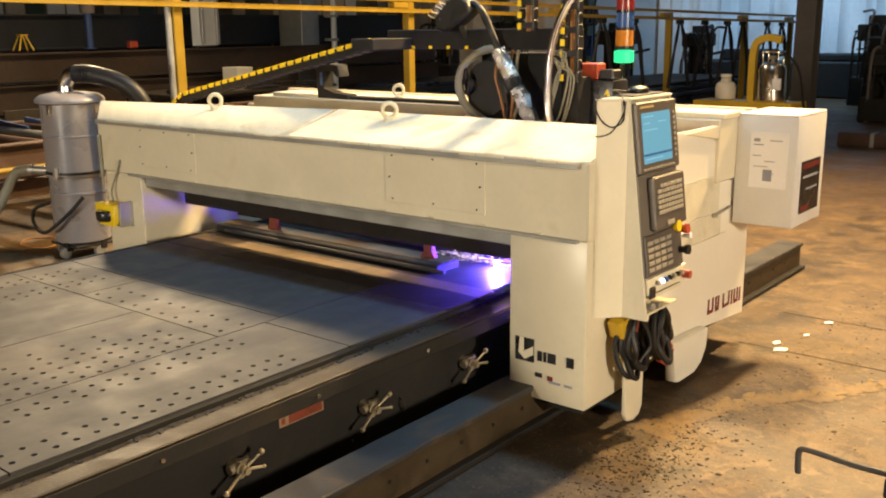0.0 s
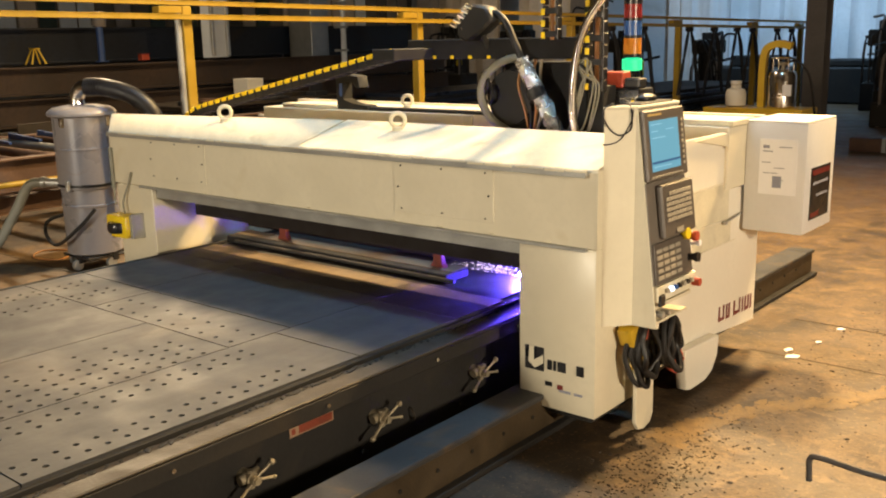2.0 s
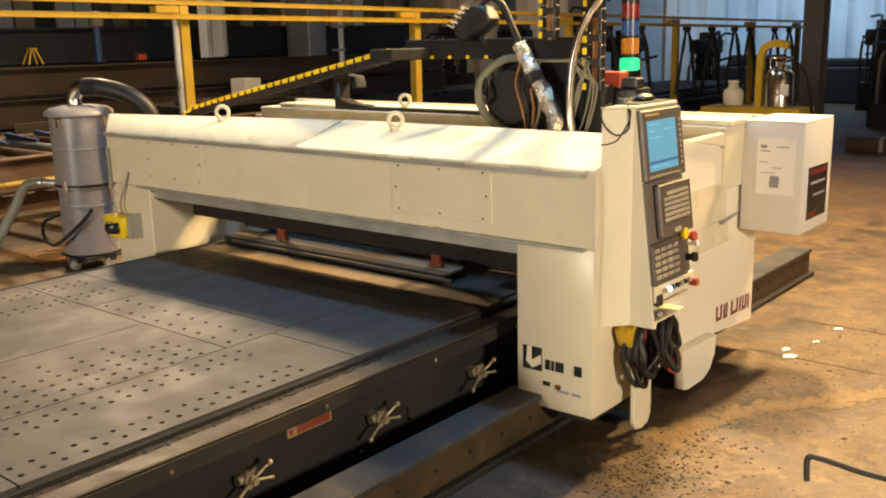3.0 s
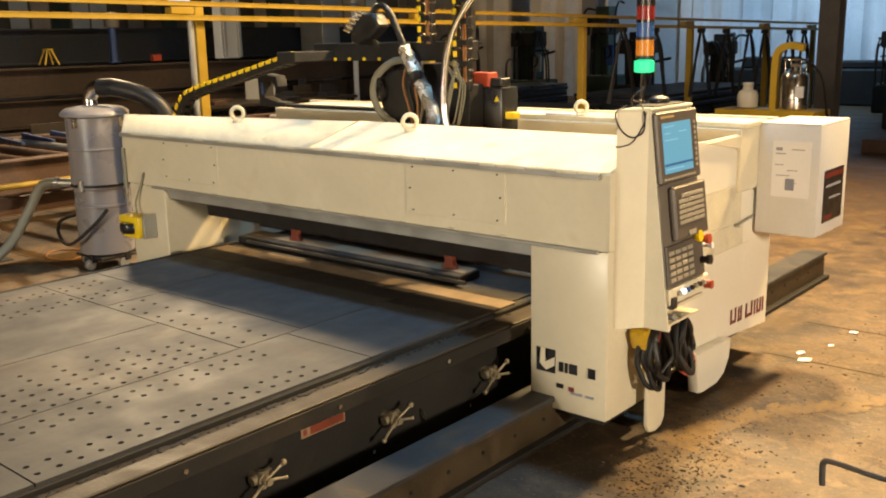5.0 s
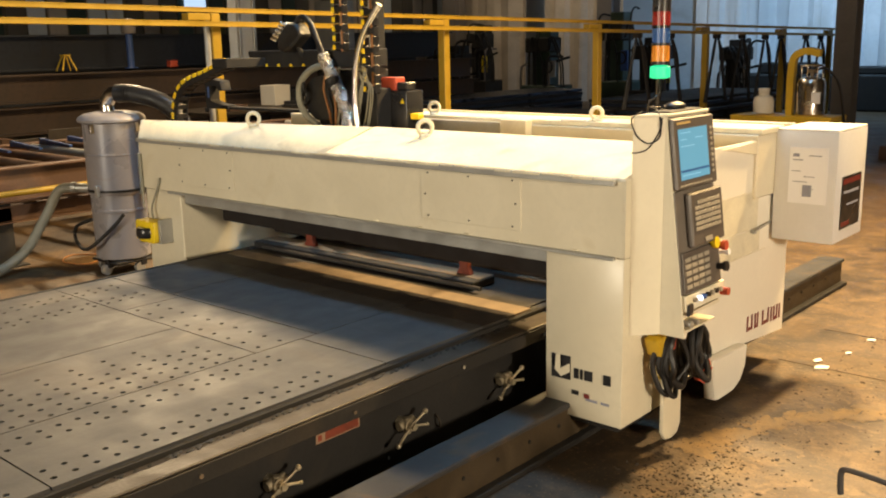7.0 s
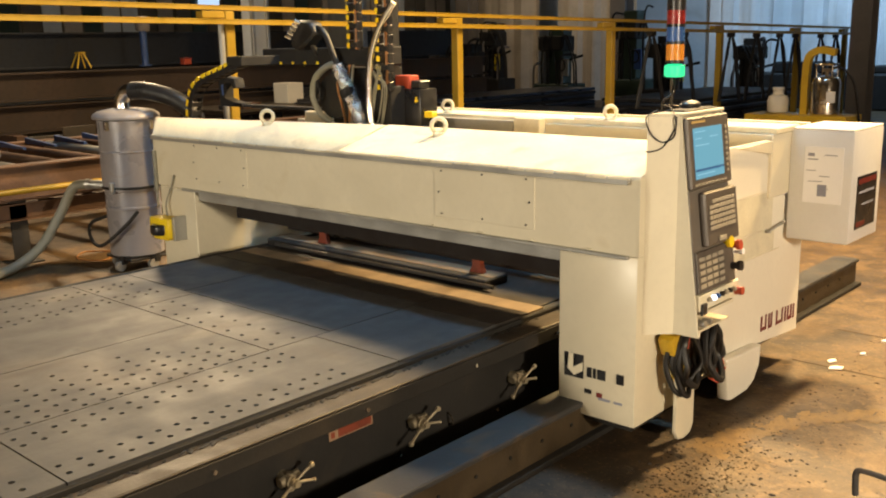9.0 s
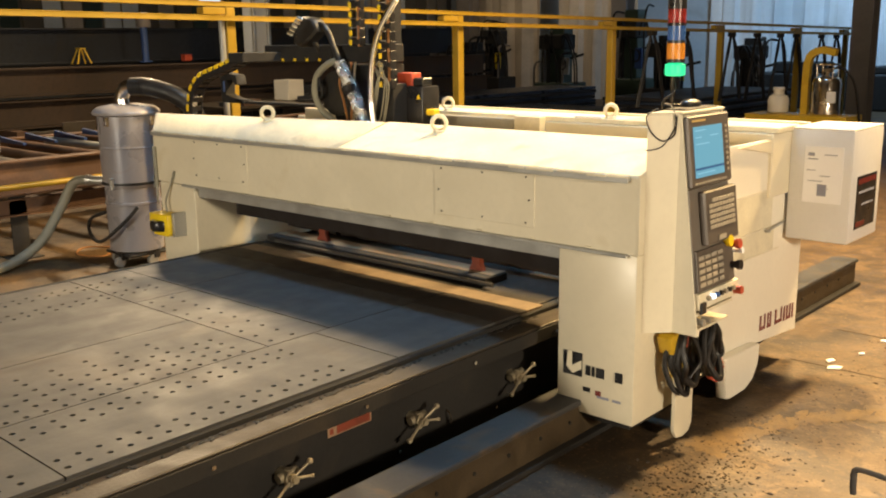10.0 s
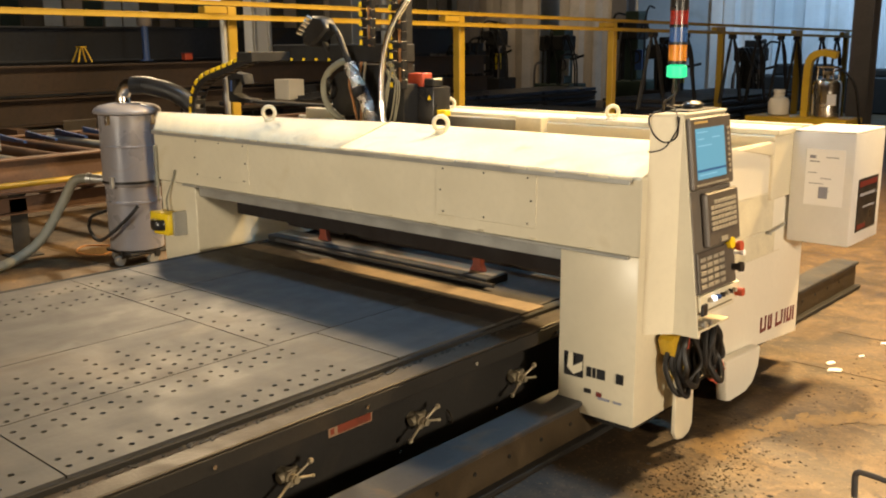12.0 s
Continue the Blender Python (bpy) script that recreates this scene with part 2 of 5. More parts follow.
def bx(bm, x0, x1, y0, y1, z0, z1, bevel=0.0, seg=1, m=None):
    """A box, its edges rounded off."""
    t = Matrix.LocRotScale(((x0 + x1) / 2, (y0 + y1) / 2, (z0 + z1) / 2), None, (abs(x1 - x0), abs(y1 - y0), abs(z1 - z0)))
    vs = bmesh.ops.create_cube(bm, size=1, matrix=t)["verts"]
    if bevel:
        es = list({e for v in vs for e in v.link_edges})
        vs = list({v for f in bmesh.ops.bevel(bm, geom=es, offset=bevel, segments=seg, affect="EDGES", profile=0.5)["faces"] for v in f.verts} | {v for v in vs if v.is_valid})
    if m is not None:
        bmesh.ops.transform(bm, matrix=m, verts=vs)
    return bm


def rod(bm, a, b, r, r2=None, n=14):
    a, b = Vector(a), Vector(b)
    turn = (b - a).to_track_quat("Z", "Y").to_matrix().to_4x4()
    bmesh.ops.create_cone(bm, cap_ends=True, segments=n, radius1=r, radius2=r if r2 is None else r2, depth=(b - a).length, matrix=Matrix.Translation((a + b) / 2) @ turn)
    return bm


def smooth_path(points, n):
    """Catmull-Rom through the given points."""
    p = [Vector(q) for q in points]
    p = [p[0] * 2 - p[1], *p, p[-1] * 2 - p[-2]]
    out = []
    for i in range(1, len(p) - 2):
        for k in range(n):
            t = k / n
            out.append(0.5 * (2 * p[i] + (p[i + 1] - p[i - 1]) * t + (2 * p[i - 1] - 5 * p[i] + 4 * p[i + 1] - p[i + 2]) * t * t + (3 * p[i] - p[i - 1] - 3 * p[i + 1] + p[i + 2]) * t ** 3))
    return out + [p[-2]]


def tube(bm, points, r, n=10, steps=8, wobble=0.0, ribs=0.0):
    """A hose or cable of round section along a smooth path."""
    path = smooth_path(points, steps) if steps > 1 else [Vector(q) for q in points]
    side, rings = None, []
    for i, c in enumerate(path):
        d = (path[min(i + 1, len(path) - 1)] - path[max(i - 1, 0)]).normalized()
        if side is None:
            side = d.orthogonal().normalized()
        side = (side - d * side.dot(d)).normalized()
        up = d.cross(side)
        rr = r * (1 + (ribs if i % 2 else 0))
        ring = []
        for k in range(n):
            a = 2 * math.pi * k / n
            rk = rr * (1 + wobble * noise.noise(c * 14 + Vector((k * 1.7, 0, 0))))
            ring.append(bm.verts.new(c + (side * math.cos(a) + up * math.sin(a)) * rk))
        rings.append(ring)
    for a, b in zip(rings, rings[1:]):
        for k in range(n):
            bm.faces.new((a[k], a[(k + 1) % n], b[(k + 1) % n], b[k]))
    bm.faces.new(rings[0][::-1])
    bm.faces.new(rings[-1])
    return bm


def prism(bm, outline, axis, lo, hi, bevel=0.0):
    """A plate of the given outline (pairs) with thickness along axis."""
    def put(a, b, c):
        return {"x": (c, a, b), "y": (a, c, b), "z": (a, b, c)}[axis]
    low = [bm.verts.new(put(a, b, lo)) for a, b in outline]
    top = [bm.verts.new(put(a, b, hi)) for a, b in outline]
    n = len(outline)
    faces = [bm.faces.new(low[::-1]), bm.faces.new(top)] + [bm.faces.new((low[i], low[(i + 1) % n], top[(i + 1) % n], top[i])) for i in range(n)]
    bmesh.ops.recalc_face_normals(bm, faces=faces)
    if bevel:
        bmesh.ops.bevel(bm, geom=list({e for f in faces for e in f.edges}), offset=bevel, segments=1, affect="EDGES")
    return bm


def lathe(bm, centre, profile, n=28):
    """A turned shape on the z axis: profile of (radius, z)."""
    rings = [[bm.verts.new((centre[0] + r * math.cos(2 * math.pi * k / n), centre[1] + r * math.sin(2 * math.pi * k / n), centre[2] + z)) for k in range(n)] for r, z in profile]
    for a, b in zip(rings, rings[1:]):
        for k in range(n):
            bm.faces.new((a[k], a[(k + 1) % n], b[(k + 1) % n], b[k]))
    bm.faces.new(rings[0][::-1])
    bm.faces.new(rings[-1])
    return bm


def ring(bm, centre, axis, major, minor, n=22, k=8):
    """A closed ring."""
    ax = Vector(axis).normalized()
    u = ax.orthogonal().normalized()
    w = ax.cross(u)
    rows = []
    for i in range(n):
        a = 2 * math.pi * i / n
        d = u * math.cos(a) + w * math.sin(a)
        rows.append([bm.verts.new(Vector(centre) + d * (major + minor * math.cos(2 * math.pi * j / k)) + ax * minor * math.sin(2 * math.pi * j / k)) for j in range(k)])
    for i in range(n):
        for j in range(k):
            bm.faces.new((rows[i][j], rows[(i + 1) % n][j], rows[(i + 1) % n][(j + 1) % k], rows[i][(j + 1) % k]))
    return bm


def B():
    return bmesh.new()


def mesh_of(name, bm, material, soft=True):
    bmesh.ops.recalc_face_normals(bm, faces=bm.faces)
    data = bpy.data.meshes.new(name)
    bm.to_mesh(data)
    bm.free()
    data.materials.append(material)
    if soft:
        data.shade_smooth()
        data.set_sharp_from_angle(angle=radians(35))
    return data


def thing(name, place, label, category, group="", kind=""):
    ob = new(name)
    ob.location = place
    ob.empty_display_size = 0.1
    return tagged(ob, label, category, group, kind)


def part(name, bm, material, parent, label="", soft=True):
    """One mesh, modelled in world metres, as a part of a thing or of a part."""
    root = parent
    while root.parent:
        root = root.parent
    bmesh.ops.translate(bm, vec=-Vector(root.location), verts=bm.verts)
    ob = new(name, mesh_of(name, bm, material, soft))
    ob.parent = parent
    return tagged(ob, label)


def whole(name, bm, material, label, category, kind="", group=""):
    return tagged(new(name, mesh_of(name, bm, material)), label, category, group, kind)


# ---------------------------------------------------------------- the hall
X0, X1, Y0, Y1, TOP = -24.0, 9.0, -13.0, 26.0, 8.6
whole("floor", bx(B(), X0 - 0.3, X1 + 0.3, Y0 - 0.3, Y1 + 0.3, -0.3, 0.0), CONCRETE, "oily worn brown concrete workshop floor", "floor", "structure")
whole("ceiling", bx(B(), X0 - 0.3, X1 + 0.3, Y0 - 0.3, Y1 + 0.3, TOP, TOP + 0.3), WALL, "dark hall roof underside", "ceiling", "structure")
whole("wall_west", bx(B(), X0 - 0.3, X0, Y0, Y1, 0, TOP), WALL, "dull beige steel hall cladding", "wall", "structure")
whole("wall_east", bx(B(), X1, X1 + 0.3, Y0, Y1, 0, TOP), WALL, "dull beige steel hall cladding", "wall", "structure")
whole("wall_south", bx(B(), X0, X1, Y0 - 0.3, Y0, 0, TOP), WALL, "dull beige steel hall cladding", "wall", "structure")
ribs = random.Random(9)
for k in range(64):
    y = Y0 + 0.3 + k * 0.6
    rib = whole("wall_panel", bx(B(), X0, X0 + 0.05 + 0.03 * (k % 2), y, y + 0.52, 0.2, 7.8, 0.01), (WALL, TARP, SHEETING, GREEN_DARK, TARP)[ribs.randrange(5)], "weathered sheet panel on the hall wall", "wall panel", "structure")
whole("window_1", bx(B(), X0 + 0.09, X0 + 0.12, 13.92, 14.70, 3.14, 3.62), WINDOW, "small pale daylight window high in the wall", "window", "structure")
whole("wall_north", bx(B(), X0, X1, Y1, Y1 + 0.3, 0, TOP), SHEETING, "pale bluish white sheeted hall wall", "wall", "structure")

# ---------------------------------------------------------------- cutting table
BED = 0.547


def perforated(bm, x0, x1, y0, y1, columns, z=BED, thick=0.012, r=0.0125, pitch=0.0775, turned=False):
    """A floor plate with rows of round holes: columns maps a row's place across the plate to the stretch and step of its holes."""
    def put(x, y, zz):
        return bm.verts.new((y, x, zz) if turned else (x, y, zz))

    def face(points):
        bm.faces.new([put(*p) for p in points])

    ny = max(1, round((y1 - y0) / pitch))
    cy, half = (y1 - y0) / ny, 0.024
    edge = x0
    for x in sorted(columns):
        lo, hi, step = columns[x]
        face([(edge, y0, z), (x - half, y0, z), (x - half, y1, z), (edge, y1, z)])
        edge = x + half
        for j in range(ny):
            ya, yb = y0 + j * cy, y0 + (j + 1) * cy
            my = (ya + yb) / 2
            if lo <= my <= hi and j % step == 0:
                sq = [(x - half, ya), (x, ya), (x + half, ya), (x + half, my), (x + half, yb), (x, yb), (x - half, yb), (x - half, my)]
                ang = [radians(225 + 45 * k) for k in range(8)]
                rim = [(x + r * math.cos(a), my + r * math.sin(a)) for a in ang]
                for k in range(8):
                    q = (k + 1) % 8
                    face([(*sq[k], z), (*sq[q], z), (*rim[q], z), (*rim[k], z)])
                    face([(*rim[k], z), (*rim[q], z), (*rim[q], z - thick), (*rim[k], z - thick)])
            else:
                face([(x - half, ya, z), (x + half, ya, z), (x + half, yb, z), (x - half, yb, z)])
    face([(edge, y0, z), (x1, y0, z), (x1, y1, z), (edge, y1, z)])
    for (p, q, u, w) in ((x0, y0, x1, y0), (x1, y0, x1, y1), (x1, y1, x0, y1), (x0, y1, x0, y0)):
        face([(p, q, z), (p, q, z - thick), (u, w, z - thick), (u, w, z)])
    bmesh.ops.remove_doubles(bm, verts=bm.verts, dist=0.0001)
    return bm


table = thing("cutting_table", (-2.0, 0, 0), "long black steel plasma cutting table topped with worn perforated grey plates", "cutting table")
part("frame", bx(bx(bx(B(), -3.26, -0.735, -4.4, 3.4, 0.06, 0.40), -3.26, -3.20, -4.4, 3.4, 0.40, 0.535), -0.80, -0.735, -4.4, 3.4, 0.40, 0.535), BLACK_STEEL, table)
part("side_plate", bx(B(), -0.735, -0.700, -4.4, 3.4, 0.05, 0.47, 0.004), BLACK_STEEL, table)
part("flange_lip", bx(B(), -0.603, -0.588, -4.4, 3.4, 0.425, 0.4975, 0.004), BLACK_STEEL, table)
part("flange", bx(B(), -0.735, -0.590, -4.4, 3.4, 0.498, 0.512, 0.005), FLANGE, table, "rubbed brown steel flange")
part("edge_strip", bx(B(), -0.735, -0.720, -4.4, 3.4, 0.512, 0.534, 0.002), HOLE_DARK, table, "black gap under the plates' edge")
slag_rng = random.Random(15)
slag = B()
for k in range(240):
    y, r = slag_rng.uniform(-4.3, 0.2), slag_rng.uniform(0.004, 0.011)
    bmesh.ops.create_icosphere(slag, subdivisions=1, radius=1, matrix=Matrix.LocRotScale((slag_rng.uniform(-0.718, -0.695), y, 0.513), Euler((0, 0, slag_rng.random())), (r, r * slag_rng.uniform(1, 3.5), r * 0.6)))
slag_part = part("slag_crust", slag, BLACK_STEEL, table, "black slag crumbs along the flange")
tagged(slag_part, "black slag crumbs along the flange", kind="stuff")
part("left_edge_strip", bx(B(), -3.285, -3.262, -4.4, 3.4, 0.06, 0.552, 0.004), BLACK_STEEL, table)
part("under_tray", bx(B(), -3.19, -0.81, -4.35, 3.35, 0.402, 0.41), HOLE_DARK, table)

GAP = 0.0035
xs_outer = (-1.319 + GAP, -0.742)
xs_mid = (-1.985 + GAP, -1.319 - GAP)
xs_left = (-3.255, -1.985 - GAP)


def floor_plate(xr, yr, columns, turned=False, metal=PLATE):
    if turned:
        bm = perforated(B(), yr[0] + GAP, yr[1] - GAP, xr[0], xr[1], columns, pitch=0.12, turned=True)
    else:
        bm = perforated(B(), xr[0], xr[1], yr[0] + GAP, yr[1] - GAP, columns)
    part("plate", bm, metal, table, "", False)


LONG = (-9.0, 9.0, 1)
for y0, y1, stop in ((-4.35, -2.36, -2.42), (-2.36, -0.80, -1.02)):
    floor_plate(xs_outer, (y0, y1), {x: (-9, stop, 1) for x in (-0.886, -0.807, -1.150, -1.231)})
for y0, y1 in ((-4.35, -2.41), (-2.41, -1.077)):
    rows = {x: (-9, y1 - 0.06, 1) for x in (-1.350, -1.436, -1.523, -1.612)}
    rows.update({x: (-9, y1 - 0.2, 2) for x in (-1.700, -1.785)})
    floor_plate(xs_mid, (y0, y1), rows)
floor_plate((-2.50 + GAP, -1.319 - GAP), (-1.077, -0.70), {-1.015: LONG, -0.885: LONG}, True)
for y0, y1 in ((-4.35, -2.30), (-2.30, -1.077)):
    floor_plate(xs_left, (y0, y1), {x: LONG for x in (-3.07, -2.99, -2.79, -2.71)})
floor_plate((-3.255, -2.50 - GAP), (-1.077, -0.70), {x: (-9, -0.78, 1) for x in (-3.07, -2.99, -2.79, -2.71)})
floor_plate(xs_outer, (-0.80, -0.10), {})
floor_plate((-2.60 + GAP, -1.319 - GAP), (-0.70, -0.05), {})
floor_plate((-3.255, -2.60 - GAP), (-0.70, -0.02), {})
# these three plates are coloured near black for the beam's shade
floor_plate(xs_outer, (-0.10, 0.168), {}, metal=SHADED_PLATE)
floor_plate((-2.60 + GAP, -1.319 - GAP), (-0.05, 0.168), {}, metal=SHADED_PLATE)
floor_plate((-3.255, -2.60 - GAP), (-0.02, 0.168), {}, metal=SHADED_PLATE)
# tan tops painted where light comes through the slot between the beams
part("bare_strip", bx(B(), -3.25, -0.745, 0.172, 0.312, 0.535, BED, 0.002), LIT_STRIP_STEEL, table, "tan dusty steel strip, coloured pale for light falling between the beams")
bar = part("cross_bar", bx(B(), -3.24, -1.22, 0.40, 0.61, BED + 0.002, 0.598, 0.006), CARRIAGE_BLACK, table, "black cross bar with a dusty tan top, coloured as a lit strip")
part("bar_top", bx(B(), -3.23, -1.23, 0.47, 0.605, 0.5985, 0.602, 0.001), LIT_STRIP_STEEL, bar)
part("front_pipe", rod(B(), (-3.12, 0.385, 0.572), (-1.15, 0.385, 0.572), 0.012), RAIL_STEEL, bar, "dark blue steel pipe")
# thin sheet added only to continue the lit strip to the right
part("tan_offcut", bx(B(), -1.20, -0.80, 0.80, 0.90, BED + 0.0005, BED + 0.008, 0.002), LIT_STRIP_STEEL, table, "thin tan sheet added to carry on the lit strip")


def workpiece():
    # the cut plate's colour is darkened for the shade inside the gantry
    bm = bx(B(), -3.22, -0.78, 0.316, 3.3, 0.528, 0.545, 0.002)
    part("burnt_plate", bm, SHADED_PLATE, table, "steel plate being cut, coloured dark for the shade inside the gantry")


workpiece()


def lever_clamp(y):
    """A lever valve with two ball-ended arms on the table's side."""
    c = Vector((-0.66, y, 0.262))
    body = part("valve", rod(rod(B(), c + Vector((-0.04, 0, 0)), c + Vector((0.03, 0, 0)), 0.03), c + Vector((0.03, 0, 0)), c + Vector((0.05, 0, 0)), 0.02), BRASS, table, "tarnished brass lever valve")
    arms = B()
    for dy, dz in ((-0.105, -0.055), (0.075, 0.055), (0.085, -0.012)):
        tip = c + Vector((0.055, dy, dz))
        rod(arms, c + Vector((0.035, 0, 0)), tip, 0.0065, n=8)
        bmesh.ops.create_icosphere(arms, subdivisions=2, radius=0.0135 if dz != -0.012 else 0.009, matrix=Matrix.Translation(tip))
    part("lever", arms, BRASS, body)
    part("valve_neck", rod(rod(B(), c + Vector((0.0, -0.045, 0.0)), c + Vector((0.0, 0.05, 0.012)), 0.02), c + Vector((0.01, 0.0, -0.04)), c + Vector((0.01, 0.0, 0.035)), 0.016), BRASS, body)
    part("hex_nut", rod(B(), c + Vector((0.04, 0, 0)), c + Vector((0.062, 0, 0)), 0.016, n=6), BRASS, body)


for y in (-3.0, -2.25, -1.517, -0.769, -0.035, 0.70):
    lever_clamp(y)
label = part("warning_label", bx(B(), -0.7005, -0.697, -1.265, -1.015, 0.325, 0.372, 0.001), shader("cream_label", (0.34, 0.22, 0.14), 0.5, 0, 0.15, 9, 0.02), table, "long red and cream warning label")
part("label_print", bx(B(), -0.6975, -0.6955, -1.215, -1.025, 0.331, 0.366), OXIDE_RED, label)
part("label_print", bx(B(), -0.6975, -0.6955, -1.255, -1.235, 0.336, 0.361), OXIDE_RED, label)
for y in (-2.6, -1.9, -1.15, -0.45, 0.2):
    part("bolt", rod(B(), (-0.588, y, 0.462), (-0.575, y, 0.462), 0.010, n=6), CHROME, table)
    part("bolt", rod(B(), (-0.705, y + 0.3, 0.12), (-0.692, y + 0.3, 0.12), 0.010, n=6), CHROME, table)
part("lifting_ring", ring(B(), (-0.69, -0.52, 0.19), (0.4, 1, 0.2), 0.030, 0.005), FLANGE, table)

# ---------------------------------------------------------------- rails


def track(x0, x1, mirror):
    t = thing("rail_beam", ((x0 + x1) / 2, 0, 0), "dark steel running rail with a rusty drilled side, lying on the floor", "rail", "gantry rails")
    part("rail_head", bx(B(), x0, x1, -4.6, 3.90, 0.185, 0.215, 0.006), RAIL_STEEL, t)
    part("web", bx(B(), x0 + 0.03, x1 - 0.012, -4.6, 3.88, 0.03, 0.186), RAIL_RUST, t, "rusty brown web with bolt holes")
    part("foot_flange", bx(B(), x0 - 0.02, x1 + 0.03, -4.6, 3.90, 0.0, 0.03, 0.004), BLACK_STEEL, t)
    side = x1 - 0.012 if not mirror else x0 + 0.03
    for k in range(34):
        y = -4.4 + k * 0.24
        # near-black disc standing in for the dark inside a bolt hole
        part("bolt_head", rod(B(), (side - 0.004, y, 0.12), (side + 0.005, y, 0.12), 0.010, n=8), HOLE_DARK, t)
    return t


track(-0.475, -0.285, False)
track(-3.715, -3.525, True)

# ---------------------------------------------------------------- gantry
gantry = thing("cutting_gantry", (-2.0, 0.8, 0), "cream painted plasma cutting gantry with control console spanning the table", "cutting machine")
XL, XR = -3.97, 0.0


def roof_sheet(bm, a, b, ya, yb, back):
    """A sloping roof from the front lip to a back edge that runs from ya to yb, folded down behind."""
    t = 0.005
    rows = []
    for x, y in ((a, ya), (b, yb)):
        ridge = 1.456
        outer = [(-0.002, 1.330), (0.004, 1.338), (y, ridge), (max(y, 0.01) + 0.012, ridge), (max(y, 0.01) + 0.014, back)]
        rows.append([bm.verts.new((x, p, q)) for p, q in outer] + [bm.verts.new((x, p - 0.002, q - t)) for p, q in outer[::-1]])
    n = len(rows[0])
    for k in range(n):
        bm.faces.new((rows[0][k], rows[0][(k + 1) % n], rows[1][(k + 1) % n], rows[1][k]))
    bm.faces.new(rows[0][::-1])
    bm.faces.new(rows[1])
    return bm


def front_beam():
    bm = B()
    prism(bm, [(0.0, 0.975), (0.0, 1.330), (0.03, 1.338), (0.035, 1.0), (0.44, 0.985), (0.44, 0.955), (0.05, 0.955), (0.05, 0.975)], "x", XL, -0.003)
    beam = part("front_beam", bm, CREAM, gantry)
    part("top_cover", roof_sheet(B(), XL, -1.993, 0.035, 0.39, 0.99), CREAM_TOP, beam, "dusty cream sloping top cover")
    part("top_cover", roof_sheet(B(), -1.99, -0.004, 0.42, 0.42, 0.99), CREAM_TOP, beam, "dusty cream sloping top cover")
    part("end_cap", prism(B(), [(0.0, 0.975), (0.0, 1.334), (0.035, 1.45), (0.05, 1.45), (0.05, 0.975)], "x", XL - 0.006, XL - 0.001), CREAM, beam)
    part("end_cap", prism(B(), [(0.002, 1.33), (0.42, 1.45), (0.432, 1.45), (0.432, 1.0), (0.002, 1.0)], "x", -0.0035, -0.0005), CREAM, beam)
    part("upper_lip", bx(bx(B(), XL + 0.005, -0.045, -0.028, 0.001, 1.312, 1.334, 0.003), XL + 0.005, -0.045, -0.030, -0.024, 1.304, 1.330, 0.002), PRIMER, beam, "bare grey folded lip")
    part("lower_lip", bx(B(), -3.62, -0.045, -0.024, 0.001, 0.962, 0.978, 0.003), PRIMER, beam)
    part("front_skirt", bx(B(), -3.42, -0.52, 0.285, 0.31, 0.745, 0.894, 0.003), shader("dark_brown_strip", (0.012, 0.008, 0.007), 0.85, 0, 0.25, 6, 0.1), beam, "dark brown rubber strip")
    part("skirt_rail", bx(B(), -3.495, -0.43, 0.79, 0.83, 0.931, 0.962, 0.003), BLACK_STEEL, beam)
    part("under_channel", bx(B(), -3.495, -0.43, 0.03, 0.44, 0.895, 0.954, 0.003), PRIMER, beam, "shaded grey channel under the beam")
    part("dark_skirt", bx(B(), -3.50, -0.44, 0.80, 0.82, 0.570, 0.93, 0.003), shader("dark_brown_rubber", (0.014, 0.009, 0.008), 0.85, 0, 0.25, 6, 0.1), beam, "dark brown rubber skirt")
    for x0, x1 in ((-1.20, -0.605), (-3.47, -2.90)):
        panel = part("cover_panel", bx(B(), x0 - 0.03, x1 + 0.03, -0.004, 0.001, 1.035, 1.300, 0.002), CREAM, beam)
        for i in range(3):
            for z in (1.056, 1.283):
                part("screw", rod(B(), (x0 + 0.02 + i * (x1 - x0 - 0.04) / 2, -0.009, z), (x0 + 0.02 + i * (x1 - x0 - 0.04) / 2, -0.003, z), 0.0045, n=8), BLACK_STEEL, panel)
        for x in (x0, x1):
            part("screw", rod(B(), (x, -0.009, 1.17), (x, -0.003, 1.17), 0.005, n=8), BLACK_STEEL, panel)
    caulk = random.Random(8)
    x = XL + 0.05
    while x < -0.12:
        w = caulk.uniform(0.06, 0.26)
        part("paint_chip", bx(B(), x, x + w, -0.0315, -0.0285, 1.329 + caulk.uniform(-0.005, 0.003), 1.337, 0.001), CREAM_TOP, beam)
        x += w + caulk.uniform(0.002, 0.016)
    for k in range(9):
        x = -2.9 + k * 0.33
        part("weld_dab", bx(B(), x - 0.018, x + 0.018, -0.010, 0.001, 0.979, 0.988, 0.003), CREAM_TOP, beam)


front_beam()


def eyebolt(x, y, z, major=0.036):
    e = part("eyebolt", ring(B(), (x, y, z + 0.052), (0.62, -0.78, 0.05), major, 0.0125), CREAM_TOP, gantry, "cream lifting eyebolt")
    part("eyebolt_foot", lathe(B(), (x, y, z), [(0.034, -0.02), (0.034, 0.010), (0.022, 0.018)], 16), CREAM_TOP, e)


eyebolt(-2.88, 0.19, 1.437, 0.040)
eyebolt(-1.49, 0.325, 1.428, 0.040)
eyebolt(-1.06, 1.45, 1.445)
eyebolt(-2.42, 1.45, 1.445)


